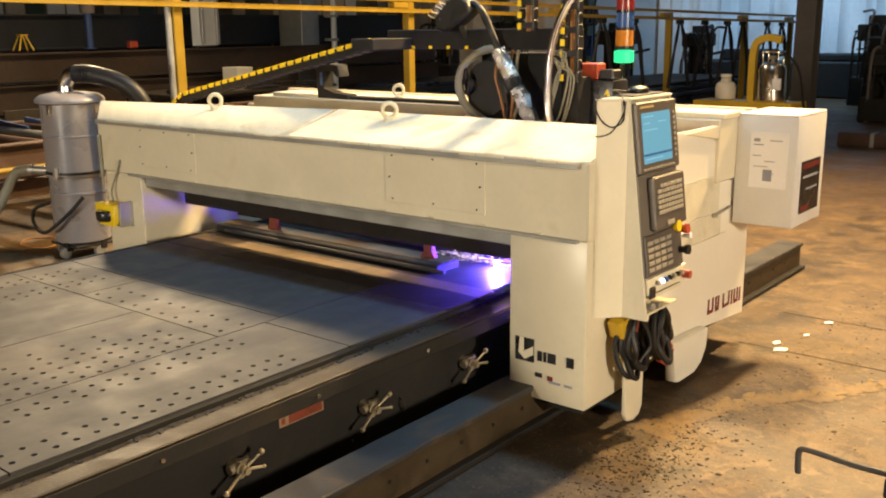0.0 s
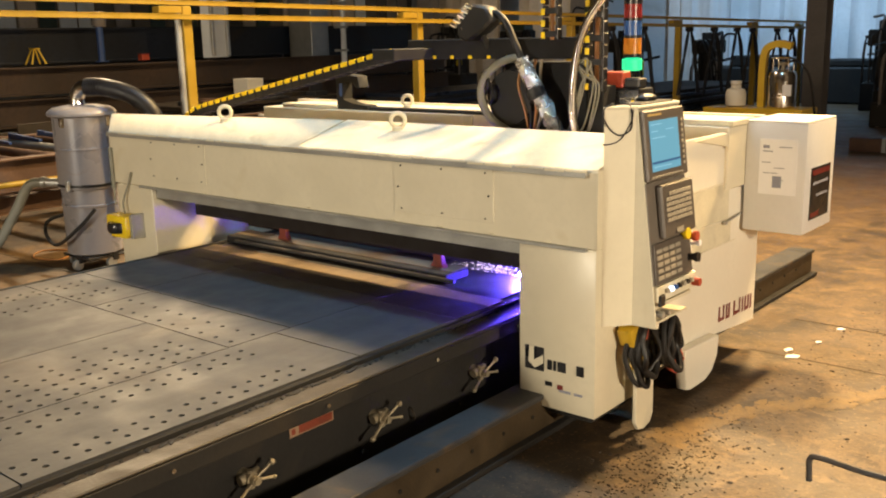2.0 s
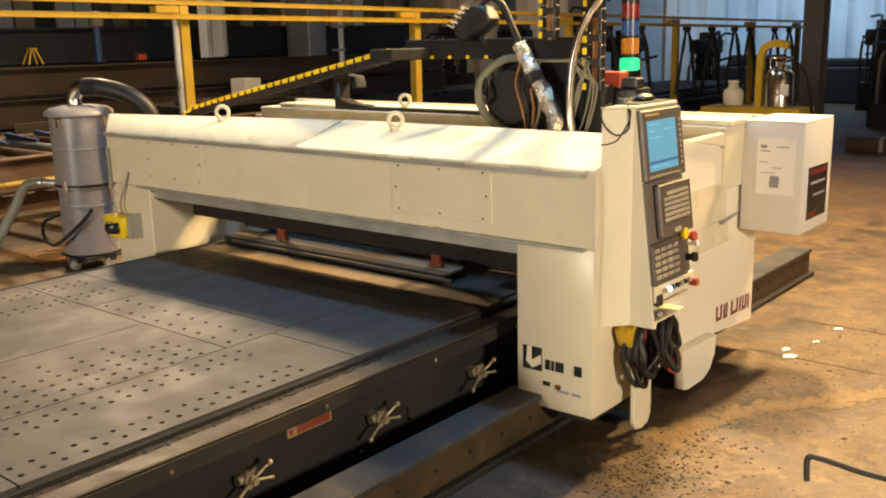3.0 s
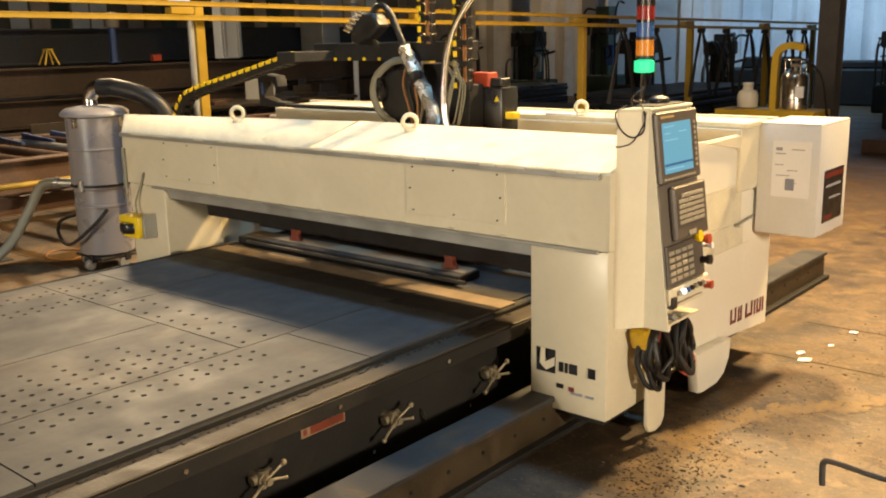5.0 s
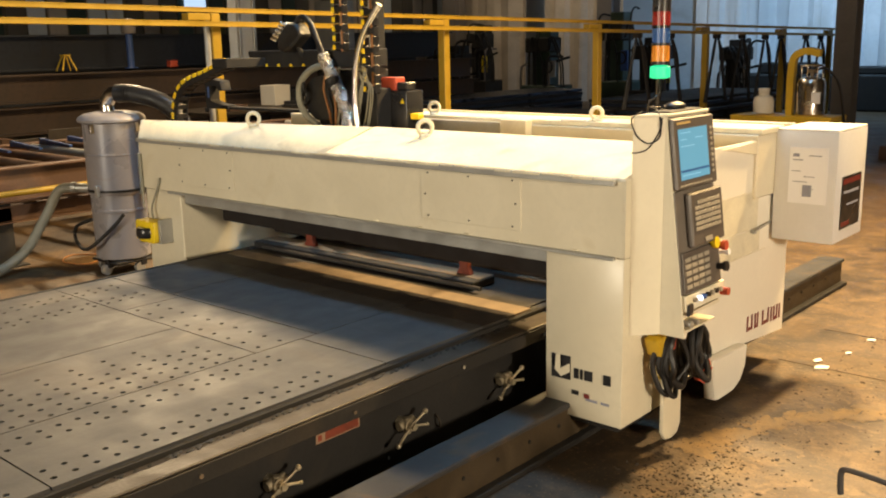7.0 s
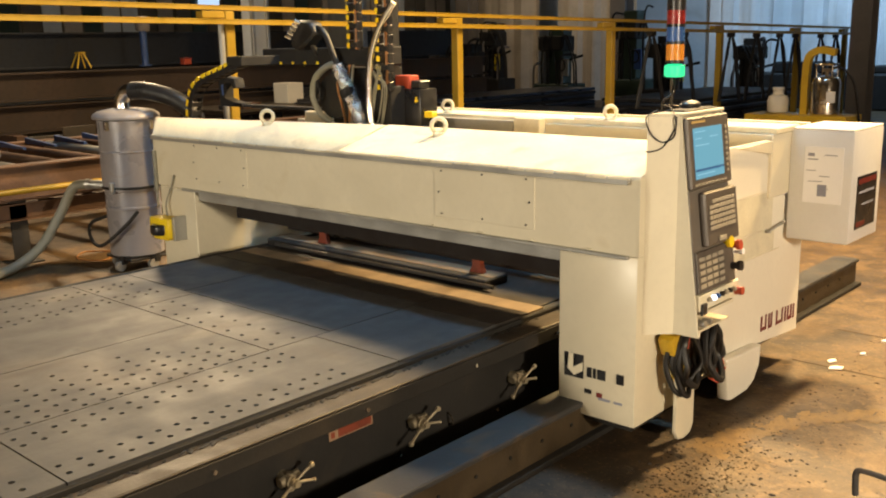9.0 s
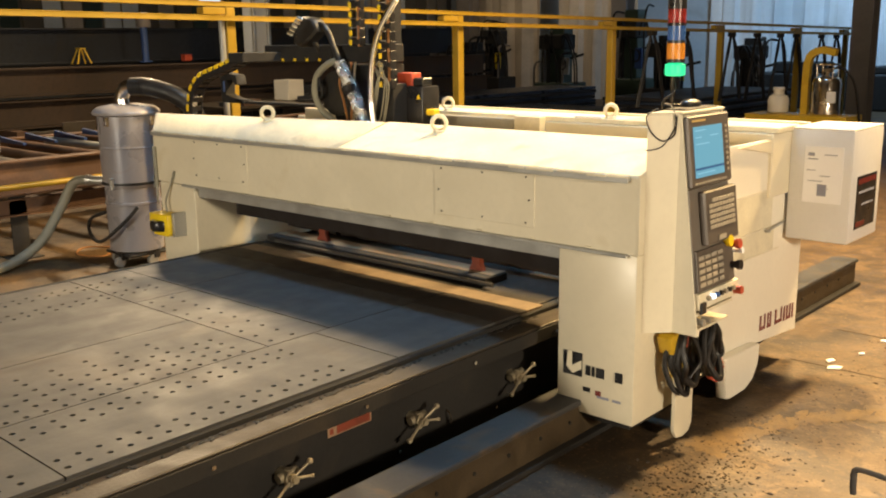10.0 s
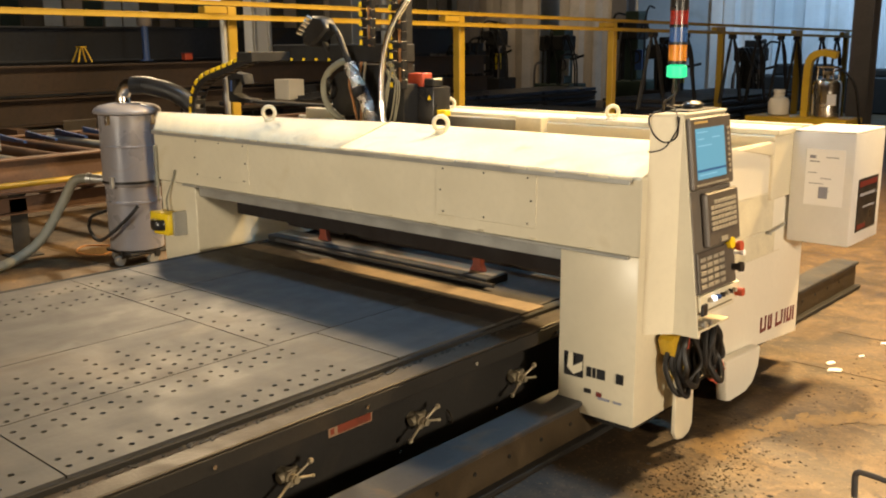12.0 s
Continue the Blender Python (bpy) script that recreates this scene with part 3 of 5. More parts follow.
def right_end():
    leg = part("leg", bx(B(), -0.428, 0.0, 0.0, 0.46, 0.152, 0.972, 0.006, 2), CREAM, gantry)
    part("upper_leg", bx(B(), -0.0025, 0.0, -0.001, 0.46, 0.972, 1.33, 0.006, 2), CREAM, gantry)
    part("bumper", bx(B(), -0.435, -0.385, -0.012, 0.06, 0.145, 0.192, 0.006), PRIMER, leg, "grey steel corner block")
    part("leg_underside", bx(B(), -0.40, -0.03, 0.03, 0.44, 0.120, 0.150), BLACK_STEEL, leg)
    # long side housing
    side = part("side_panel", prism(B(), [(0.46, 0.20), (0.60, 0.30), (0.98, 0.255), (1.92, 0.176), (1.92, 1.05), (1.60, 1.05), (1.60, 1.385), (0.46, 1.385)], "x", -0.016, 0.0), WHITE_PANEL, gantry)
    part("inner_wall", bx(B(), -0.43, -0.39, 0.46, 1.92, 0.30, 1.05), BLACK_STEEL, side)
    part("end_wall", bx(B(), -0.39, -0.018, 1.89, 1.919, 0.20, 1.05), CREAM, side)
    for z in (0.745, 0.885, 1.10):
        part("seam", bx(B(), 0.0005, 0.003, 0.62, 1.58, z, z + 0.005), CREAM, side)
    part("dusty_panel", bx(B(), 0.0, 0.0022, 0.98, 1.46, 0.892, 1.096, 0.0015), CREAM_TOP, side)
    part("dusty_panel", bx(B(), 0.0, 0.0022, 1.00, 1.50, 0.752, 0.882, 0.0015), CREAM_TOP, side)
    part("latch", rod(rod(B(), (0.0, 1.38, 0.875), (0.03, 1.38, 0.875), 0.010), (0.02, 1.36, 0.875), (0.02, 1.60, 0.90), 0.007), PRIMER, side, "grey latch")
    # hood that ramps up to the paper box
    part("gusset", prism(B(), [(0.95, 1.375), (1.60, 1.386), (1.60, 1.30), (1.52, 1.285)], "x", 0.004, 0.016, 0.002), CREAM, side, "folded triangular gusset")
    part("hinge", rod(rod(B(), (0.03, 1.66, 1.375), (0.06, 1.66, 1.375), 0.022), (0.03, 1.63, 1.37), (0.03, 1.70, 1.38), 0.014), BLACK_PLASTIC, side)
    # wheel housings reaching down to the rail
    rear = [(0.83, 0.275), (0.86, 0.045), (0.92, 0.03), (1.10, 0.03), (1.19, 0.065), (1.25, 0.14), (1.265, 0.255)]
    part("wheel_cover", prism(B(), rear, "x", 0.002, 0.062, 0.006), WHITE_PANEL, gantry)
    part("wheel_backing", bx(B(), -0.40, -0.02, 0.55, 1.85, 0.262, 0.36), BLACK_STEEL, gantry)
    for y in (0.32, 1.05, 1.75):
        part("wheel", rod(rod(B(), (-0.39, y, 0.335), (-0.30, y, 0.335), 0.076, n=24), (-0.42, y, 0.335), (-0.28, y, 0.335), 0.02), RAIL_STEEL, gantry)
    scraper = [(0.27, 0.34), (0.27, 0.06), (0.30, 0.018), (0.36, 0.006), (0.42, 0.018), (0.45, 0.06), (0.45, 0.34)]
    part("guard_shoe", prism(B(), scraper, "x", 0.055, 0.075, 0.003), CREAM, gantry, "rounded beige guard shoe")
    part("shoe_bracket", bx(B(), -0.01, 0.056, 0.30, 0.42, 0.27, 0.33), CREAM, gantry)


right_end()


def rear_beam():
    beam = part("rear_beam", bx(B(), -3.93, 0.02, 1.375, 1.70, 1.06, 1.415, 0.006), CREAM, gantry)
    part("beam_cap", bx(B(), -3.72, 0.03, 1.400, 1.708, 1.416, 1.447, 0.005), CREAM_TOP, beam)
    part("ledge", bx(B(), -3.92, 0.0, 1.345, 1.374, 1.295, 1.312, 0.003), CREAM, beam)
    part("grey_tray", bx(B(), -2.45, -1.72, 1.315, 1.373, 1.33, 1.425, 0.004), PRIMER, beam, "bare grey cable tray")
    part("junction_block", bx(B(), -1.71, -1.50, 1.30, 1.373, 1.315, 1.448, 0.005), CREAM_TOP, beam)
    part("loose_strip", bx(B(), -1.30, -1.10, 1.40, 1.46, 1.446, 1.462, 0.004), PAPER, beam)
    part("guide_rail", bx(B(), -3.9, -0.45, 1.155, 1.30, 1.10, 1.27, 0.006), BLACK_STEEL, gantry, "black guide rail inside the gantry")
    rail_ = part("rear_guard", bx(B(), -4.10, 0.0, 1.90, 1.96, 1.20, 1.44, 0.004), CREAM, gantry)
    skirt = part("rear_skirt", bx(B(), -3.52, -0.44, 1.93, 1.95, 0.62, 1.20, 0.002), shader("dark_brown_curtain", (0.016, 0.010, 0.008), 0.85, 0, 0.25, 6, 0.1), gantry, "dark brown spark curtain")
    for x in (-2.76, -1.38):
        part("red_foot", prism(B(), [(x - 0.03, 0.95), (x - 0.025, 0.64), (x - 0.05, 0.603), (x + 0.06, 0.603), (x + 0.04, 0.64), (x + 0.035, 0.95)], "y", 0.50, 0.54, 0.004), OXIDE_RED, skirt, "red steel bracket")


rear_beam()


def paper_box():
    box = part("electric_box", bx(B(), 0.02, 0.368, 1.62, 2.10, 0.80, 1.425, 0.008, 2), BOX_GREY, gantry)
    part("box_lid", bx(B(), 0.022, 0.366, 1.622, 2.098, 1.425, 1.437, 0.005), WHITE_PANEL, box)
    doc = part("document", bx(B(), 0.105, 0.318, 1.6165, 1.619, 1.02, 1.335), PAPER, box, "white sheet with grey printing")
    for x0, x1, z0, z1 in ((0.125, 0.16, 1.282, 1.300), (0.215, 0.285, 1.288, 1.293), (0.185, 0.235, 1.060, 1.125), (0.125, 0.18, 1.262, 1.268)):
        part("print", bx(B(), x0, x1, 1.6145, 1.6163, z0, z1), INK, doc)
    for i, (x, z, w) in enumerate(((0.12, 1.20, 0.05), (0.19, 1.17, 0.06), (0.13, 1.14, 0.08), (0.215, 1.10, 0.03))):
        part("print", bx(B(), x, x + w, 1.6148, 1.6163, z, z + 0.004), INK, doc)
    sign = part("warning_sign", bx(B(), 0.368, 0.372, 1.71, 2.03, 0.87, 1.17, 0.001), BLACK_PLASTIC, box, "black and red warning sign")
    for y0, y1, z0, z1, mt in ((1.725, 2.015, 1.125, 1.155, RED_MARK), (1.725, 1.86, 0.885, 0.91, RED_MARK), (1.74, 1.99, 1.07, 1.085, INK), (1.80, 1.99, 1.00, 1.012, INK)):
        part("sign_print", bx(B(), 0.3722, 0.3732, y0, y1, z0, z1), mt, sign)


paper_box()


def left_end():
    leg = part("left_leg", prism(B(), [(-3.93, 0.16), (-3.93, 0.972), (-3.50, 0.972), (-3.50, 0.16)], "y", 0.0, 0.46, 0.006), CREAM, gantry)
    part("left_panel", bx(B(), -3.55, -3.505, 0.46, 1.92, 0.30, 1.06), CREAM, gantry)
    part("left_upper", bx(B(), -3.966, -3.90, 0.052, 0.46, 0.974, 1.32, 0.005), CREAM, gantry)
    # yellow safety scanner with a dark window
    sc = part("laser_scanner", bx(B(), -3.90, -3.66, -0.13, -0.012, 0.625, 0.765, 0.012, 2), SAFETY_YELLOW, gantry, "yellow safety laser scanner")
    part("scanner_window", lathe(B(), (-3.78, -0.10, 0.645), [(0.075, 0.0), (0.085, 0.02), (0.085, 0.06), (0.075, 0.075)], 24), BLACK_PLASTIC, sc)
    part("scanner_base", bx(B(), -3.87, -3.69, -0.12, -0.02, 0.608, 0.628, 0.004), SAFETY_YELLOW, sc)
    part("scanner_bracket", bx(B(), -3.655, -3.625, -0.10, 0.0, 0.61, 0.78, 0.003), PRIMER, sc)
    part("scanner_lead", tube(B(), [(-3.80, -0.04, 0.765), (-3.82, -0.03, 0.85), (-3.76, -0.012, 0.98), (-3.72, -0.012, 1.06)], 0.007), GREY_HOSE, sc)
    part("feeler_rod", rod(rod(B(), (-3.955, -0.012, 0.93), (-3.955, -0.012, 1.22), 0.014), (-3.955, -0.012, 0.82), (-3.955, -0.012, 0.93), 0.005), GREY_HOSE, leg)


left_end()


# console wedge with sloping operator face
KY0, KY1 = 0.154, 0.555


def face_x(z):
    """Where the sloping face lies at a height."""
    return 0.108 + (1.60 - z) * 0.121


def on_face(bm, y0, y1, z0, z1, lift=0.0, depth=0.012, bevel=0.002):
    """A slab on the sloping face."""
    mid = (z0 + z1) / 2
    tilt = math.atan(0.121)
    m = Matrix.Translation((face_x(mid) + lift, (y0 + y1) / 2, mid)) @ Matrix.Rotation(-tilt, 4, "Y")
    h = (z1 - z0) / math.cos(tilt)
    return bx(bm, 0, depth, -(y1 - y0) / 2, (y1 - y0) / 2, -h / 2, h / 2, bevel, 1, m)


def console():
    side = [(0.001, 0.601), (0.001, 1.601), (face_x(1.60), 1.601), (face_x(0.601), 0.601)]
    shell = part("console", prism(prism(B(), side, "y", KY0, KY0 + 0.012, 0.002), [(0.001, 0.86), (0.001, 1.601), (face_x(1.60), 1.601), (face_x(0.86), 0.86)], "y", KY1 - 0.012, KY1, 0.002), CREAM, gantry)
    part("console_core", prism(B(), [(0.003, 0.80), (0.003, 1.595), (face_x(1.595) - 0.012, 1.595), (face_x(0.80) - 0.012, 0.80)], "y", KY0 + 0.0125, KY1 - 0.0125), CREAM, shell)
    part("console_cheek", prism(B(), [(0.001, 0.050), (0.001, KY0 - 0.001), (0.104, KY0 - 0.001)], "z", 0.601, 1.600), CREAM, shell)
    part("cheek_top", prism(B(), [(-0.002, 0.045), (-0.002, KY0 - 0.0065), (0.104, KY0 - 0.0065)], "z", 1.6005, 1.614), CREAM_TOP, shell)
    part("console_top", bx(B(), -0.002, face_x(1.60) + 0.006, KY0 - 0.006, KY1 + 0.006, 1.601, 1.616, 0.004), CREAM_TOP, shell)
    part("console_shelf", bx(B(), -0.02, face_x(0.70) - 0.005, KY0 + 0.0125, KY1 - 0.0125, 0.690, 0.705), CREAM, shell)
    part("console_floor", bx(B(), -0.02, face_x(0.61) - 0.035, KY0 + 0.0125, KY1 - 0.01, 0.601, 0.612), CREAM, shell)
    # screen unit
    unit = part("screen_unit", on_face(B(), KY0 + 0.004, KY1 + 0.004, 1.272, 1.592, 0.0, 0.024, 0.008), BEZEL, shell, "brown grey screen housing")
    part("screen", on_face(B(), KY0 + 0.045, KY1 - 0.075, 1.318, 1.545, 0.0245, 0.002, 0.0), SCREEN, unit, "glowing light blue screen")
    part("status_bar", on_face(B(), KY0 + 0.047, KY1 - 0.077, 1.352, 1.362, 0.0268, 0.001, 0.0), SCREEN_DARK, unit)
    for i, (a, b, z) in enumerate(((0.06, 0.16, 1.525), (0.06, 0.12, 1.495), (0.06, 0.19, 1.465), (0.2, 0.28, 1.497), (0.06, 0.23, 1.335))):
        part("screen_print", on_face(B(), KY0 + a, KY0 + b, z, z + 0.005, 0.0268, 0.001, 0.0), SCREEN_LIGHT, unit)
    part("name_strip", on_face(B(), KY0 + 0.04, KY0 + 0.17, 1.566, 1.576, 0.0242, 0.002, 0.0), shader("tan_strip", (0.5, 0.36, 0.14), 0.5, 0, 0.05, 9, 0), unit)
    for k in range(10):
        part("soft_key", on_face(B(), KY0 + 0.035 + k * 0.032, KY0 + 0.055 + k * 0.032, 1.288, 1.298, 0.0242, 0.004, 0.001), KEYCAP, unit)
    for k in range(9):
        part("soft_key", on_face(B(), KY1 - 0.045, KY1 - 0.027, 1.325 + k * 0.025, 1.338 + k * 0.025, 0.0242, 0.004, 0.001), KEYCAP, unit)
    # keyboard unit
    part("recess_panel", on_face(B(), KY0 + 0.004, KY1 - 0.004, 0.80, 1.268, -0.004, 0.01, 0.002), shader("grey_brown_face", (0.16, 0.14, 0.12), 0.5, 0, 0.06, 6, 0.03), shell)
    kb = part("keyboard_unit", on_face(B(), KY0 + 0.085, KY1 + 0.008, 1.005, 1.252, 0.006, 0.034, 0.008), BEZEL, shell, "brown grey keyboard housing")
    for r in range(6):
        for k in range(8):
            if r == 5 and k < 1:
                continue
            part("key", on_face(B(), KY0 + 0.118 + k * 0.032, KY0 + 0.146 + k * 0.032, 1.082 + r * 0.024, 1.098 + r * 0.024, 0.0405, 0.005, 0.001), KEYCAP, kb)
    part("key", on_face(B(), KY0 + 0.20, KY0 + 0.27, 1.022, 1.044, 0.0405, 0.004, 0.001), KEYCAP, kb)
    # button field
    bf = part("button_panel", on_face(B(), KY0 + 0.012, KY1 - 0.02, 0.802, 0.992, 0.006, 0.012, 0.004), BEZEL, shell, "brown grey button panel")
    for r in range(5):
        for k in range(4):
            part("button", on_face(B(), KY0 + 0.03 + k * 0.062, KY0 + 0.08 + k * 0.062, 0.825 + r * 0.031, 0.843 + r * 0.031, 0.0185, 0.004, 0.001), KEYCAP, bf)
    def knob(name, y, z, r, material, length=0.04):
        a = Vector((face_x(z) + 0.01, y, z))
        part(name, rod(rod(B(), a, a + Vector((length, 0, 0.005)), r * 0.7), a + Vector((length, 0, 0.005)), a + Vector((length + 0.018, 0, 0.007)), r), material, bf)
    knob("yellow_ring", KY1 - 0.085, 0.992, 0.028, SAFETY_YELLOW, 0.015)
    knob("emergency_stop", KY1 - 0.045, 0.975, 0.024, RED)
    knob("white_knob", KY1 - 0.02, 0.938, 0.015, PAPER)
    knob("selector", KY1 - 0.05, 0.875, 0.024, BLACK_PLASTIC)
    # lower row of lights and switches
    low = part("switch_strip", bx(B(), 0.16, face_x(0.76) + 0.012, KY0 + 0.02, KY1 + 0.02, 0.718, 0.796, 0.004), CREAM_TOP, shell, "cream strip of switches")
    for k in range(7):
        y = KY0 + 0.10 + k * 0.042
        x = face_x(0.76) + 0.012
        part("switch", rod(B(), (x, y, 0.765), (x + 0.018, y, 0.767), 0.012, n=12), WHITE_LED if k in (1,) else (BLUE_LENS if k == 2 else (BLACK_PLASTIC if k % 2 else KEYCAP)), low)
    part("emergency_stop", rod(B(), (face_x(0.76) + 0.01, KY1 - 0.015, 0.748), (face_x(0.76) + 0.05, KY1 - 0.015, 0.75), 0.02), RED, low)
    part("socket", bx(B(), face_x(0.72) + 0.004, face_x(0.72) + 0.02, KY0 + 0.03, KY0 + 0.075, 0.70, 0.755, 0.004), BLACK_PLASTIC, low)
    part("jack", rod(B(), (0.19, KY0 + 0.05, 0.66), (0.24, KY0 + 0.05, 0.66), 0.016), PRIMER, shell)
    part("jack", rod(B(), (0.19, KY0 + 0.12, 0.655), (0.235, KY0 + 0.12, 0.655), 0.012), PRIMER, shell)


console()

# logo block, lettering bars and maker's bars on the leg and side
mark = part("maker_mark", bx(B(), -0.392, -0.282, -0.0035, -0.001, 0.335, 0.455), BLACK_PLASTIC, gantry, "black square emblem with dark bars")
part("mark_inlay", prism(B(), [(-0.365, 0.455), (-0.34, 0.455), (-0.34, 0.385), (-0.285, 0.42), (-0.285, 0.375), (-0.335, 0.345), (-0.372, 0.375)], "y", -0.0052, -0.0036), CREAM, mark)
for x0, x1 in ((-0.262, -0.236), (-0.228, -0.212), (-0.204, -0.158), (-0.098, -0.058)):
    part("mark_bar", bx(B(), x0, x1, -0.0035, -0.001, 0.352, 0.402), BLACK_PLASTIC, mark)
for x0, x1, z0, z1, mt in ((-0.275, -0.235, 0.268, 0.290, BLACK_PLASTIC), (-0.205, -0.175, 0.262, 0.285, RED_MARK), (-0.195, -0.13, 0.250, 0.262, INK), (-0.11, -0.065, 0.250, 0.262, INK)):
    part("mark_bar", bx(B(), x0, x1, -0.0035, -0.001, z0, z1), mt, mark)
for a, b in ((1.385, 1.465), (1.49, 1.545), (1.60, 1.70), (1.725, 1.745), (1.765, 1.83), (1.85, 1.87)):
    z0, z1 = 0.285 - 0.05 * (a - 1.39), 0.375 - 0.05 * (a - 1.39)
    bm = bx(B(), 0.0008, 0.0028, a, a + 0.020, z0, z1)
    if b - a > 0.03:
        bx(bm, 0.0008, 0.0028, b - 0.020, b, z0, z1)
        bx(bm, 0.0010, 0.0027, a + 0.020, b - 0.020, z0, z0 + 0.02)
    part("name_bar", bm, RED_MARK, gantry, "dark red lettering bar")


def stack_light():
    x, y = -0.925, 2.0
    s = part("stack_light", rod(B(), (x, y - 0.03, 1.43), (x, y - 0.03, 1.70), 0.010), BLACK_STEEL, gantry, "signal tower with lit green lens")
    part("green_lens", lathe(B(), (x, y, 1.69), [(0.045, 0), (0.066, 0.008), (0.066, 0.075), (0.045, 0.085)], 20), GREEN_LED, s, "lit green lens")
    part("amber_lens", lathe(B(), (x, y, 1.80), [(0.058, 0), (0.058, 0.10)], 20), ORANGE_LENS, s)
    part("blue_lens", lathe(B(), (x, y, 1.905), [(0.058, 0), (0.058, 0.105)], 20), BLUE_LENS, s)
    part("red_lens", lathe(B(), (x, y, 2.015), [(0.058, 0), (0.058, 0.10)], 20), RED_LENS, s)
    part("cap", lathe(B(), (x, y, 2.12), [(0.060, 0), (0.060, 0.16), (0.04, 0.18)], 20), BLACK_PLASTIC, s)
    for z in (1.781, 1.900, 2.010, 2.115):
        part("collar", lathe(B(), (x, y, z), [(0.061, 0), (0.061, 0.018)], 20), BLACK_PLASTIC, s)
    part("lead", tube(B(), [(x, y - 0.02, 1.69), (x + 0.03, y - 0.05, 1.60), (x - 0.02, y - 0.10, 1.54), (x - 0.04, y - 0.08, 1.45)], 0.007), RUBBER, s)


stack_light()

# loose things on and under the console
puck = thing("cable_puck", (0.02, 0.34, 1.617), "black mouse and coiled lead lying on the console", "computer mouse")
pb = B()
bmesh.ops.create_uvsphere(pb, u_segments=18, v_segments=10, radius=1, matrix=Matrix.LocRotScale((0.02, 0.40, 1.632), None, (0.045, 0.07, 0.026)))
part("mouse", pb, BLACK_PLASTIC, puck)
part("pad", bx(B(), 0.0, 0.10, 0.20, 0.52, 1.617, 1.623, 0.002), RUBBER, puck)
part("lead", tube(B(), [(0.0, 0.33, 1.632), (-0.03, 0.25, 1.640), (0.03, 0.20, 1.634), (0.09, 0.130, 1.60), (0.09, 0.133, 1.52), (0.06, 0.103, 1.49), (0.035, 0.078, 1.50), (0.01, 0.052, 1.54), (0.0, 0.040, 1.60), (0.02, 0.10, 1.630)], 0.0035), RUBBER, puck)
part("lead", tube(B(), [(0.095, 0.138, 1.60), (0.09, 0.134, 1.55), (0.055, 0.098, 1.47), (0.02, 0.062, 1.45), (0.0, 0.042, 1.45)], 0.003), RUBBER, puck)


def cable_bundle():
    t = thing("cable_coil", (0.10, 0.34, 0.6), "coil of thick black cables hanging under the console", "cable coil")
    rng = random.Random(4)
    for cx, cy, w, low, turns in ((0.075, 0.275, 0.085, 0.262, 5), (0.135, 0.455, 0.062, 0.285, 4)):
        for k in range(turns):
            x, y = cx + 0.014 * k + rng.uniform(-0.012, 0.012), cy + rng.uniform(-0.02, 0.02)
            ww, lo = w * rng.uniform(0.65, 1.1), low + rng.uniform(0.0, 0.075)
            lean = rng.uniform(-0.03, 0.03)
            pts = [(x - 0.02, y + 0.01, 0.602), (x, y - ww * 0.75, 0.53), (x + 0.01 + lean, y - ww, 0.43), (x + 0.012, y - ww * 0.65, lo + 0.04), (x + 0.012 - lean, y, lo), (x + 0.01, y + ww * 0.7, lo + 0.05), (x + lean, y + ww, 0.43), (x, y + ww * 0.6, 0.53), (x - 0.02, y - 0.01, 0.602)]
            part("cable", tube(B(), pts, 0.0135 + 0.004 * (k % 2), n=9), RUBBER, t)
    part("cable", tube(B(), [(0.16, 0.46, 0.602), (0.18, 0.50, 0.48), (0.15, 0.53, 0.36), (0.10, 0.50, 0.30), (0.09, 0.40, 0.29)], 0.012, n=9), RUBBER, t)
    part("hook", bx(B(), 0.0, 0.10, 0.30, 0.34, 0.588, 0.600, 0.002), PRIMER, t)
    p = thing("welding_plug", (0.06, 0.22, 0.5), "yellow plug box with red collar hanging beside black cables", "plug")
    part("plug_body", bx(B(), -0.04, 0.04, -0.045, 0.045, -0.05, 0.05, 0.01, 2, pose(0.06, 0.215, 0.535, 24, 0, 0)), PLUG_YELLOW, p)
    part("plug_tail", prism(B(), [(0.21, 0.49), (0.27, 0.50), (0.31, 0.40), (0.285, 0.335), (0.245, 0.345), (0.25, 0.41)], "x", 0.05, 0.09, 0.004), PLUG_YELLOW, p)
    part("plug_collar", rod(B(), (0.10, 0.275, 0.50), (0.10, 0.29, 0.56), 0.022), RED, p)
    part("plug_lead", tube(B(), [(0.06, 0.22, 0.585), (0.05, 0.23, 0.60), (0.05, 0.26, 0.601)], 0.008), RUBBER, p)
    q = thing("red_plug", (0.10, 0.62, 0.25), "dull red cable plug hanging on black lead", "plug")
    part("plug_body", rod(rod(B(), (0.10, 0.60, 0.24), (0.12, 0.64, 0.32), 0.028), (0.12, 0.64, 0.32), (0.11, 0.63, 0.36), 0.018), RED, q)
    part("plug_lead", tube(B(), [(0.11, 0.63, 0.36), (0.10, 0.60, 0.44), (0.07, 0.52, 0.52), (0.04, 0.46, 0.60)], 0.010), RUBBER, q)


cable_bundle()

# ---------------------------------------------------------------- torch carriage (moves along the gantry)
carriage = thing("torch_carriage", (0, 0, 0), "black torch carriage with foil wrapped hose and cable chains", "torch carriage")


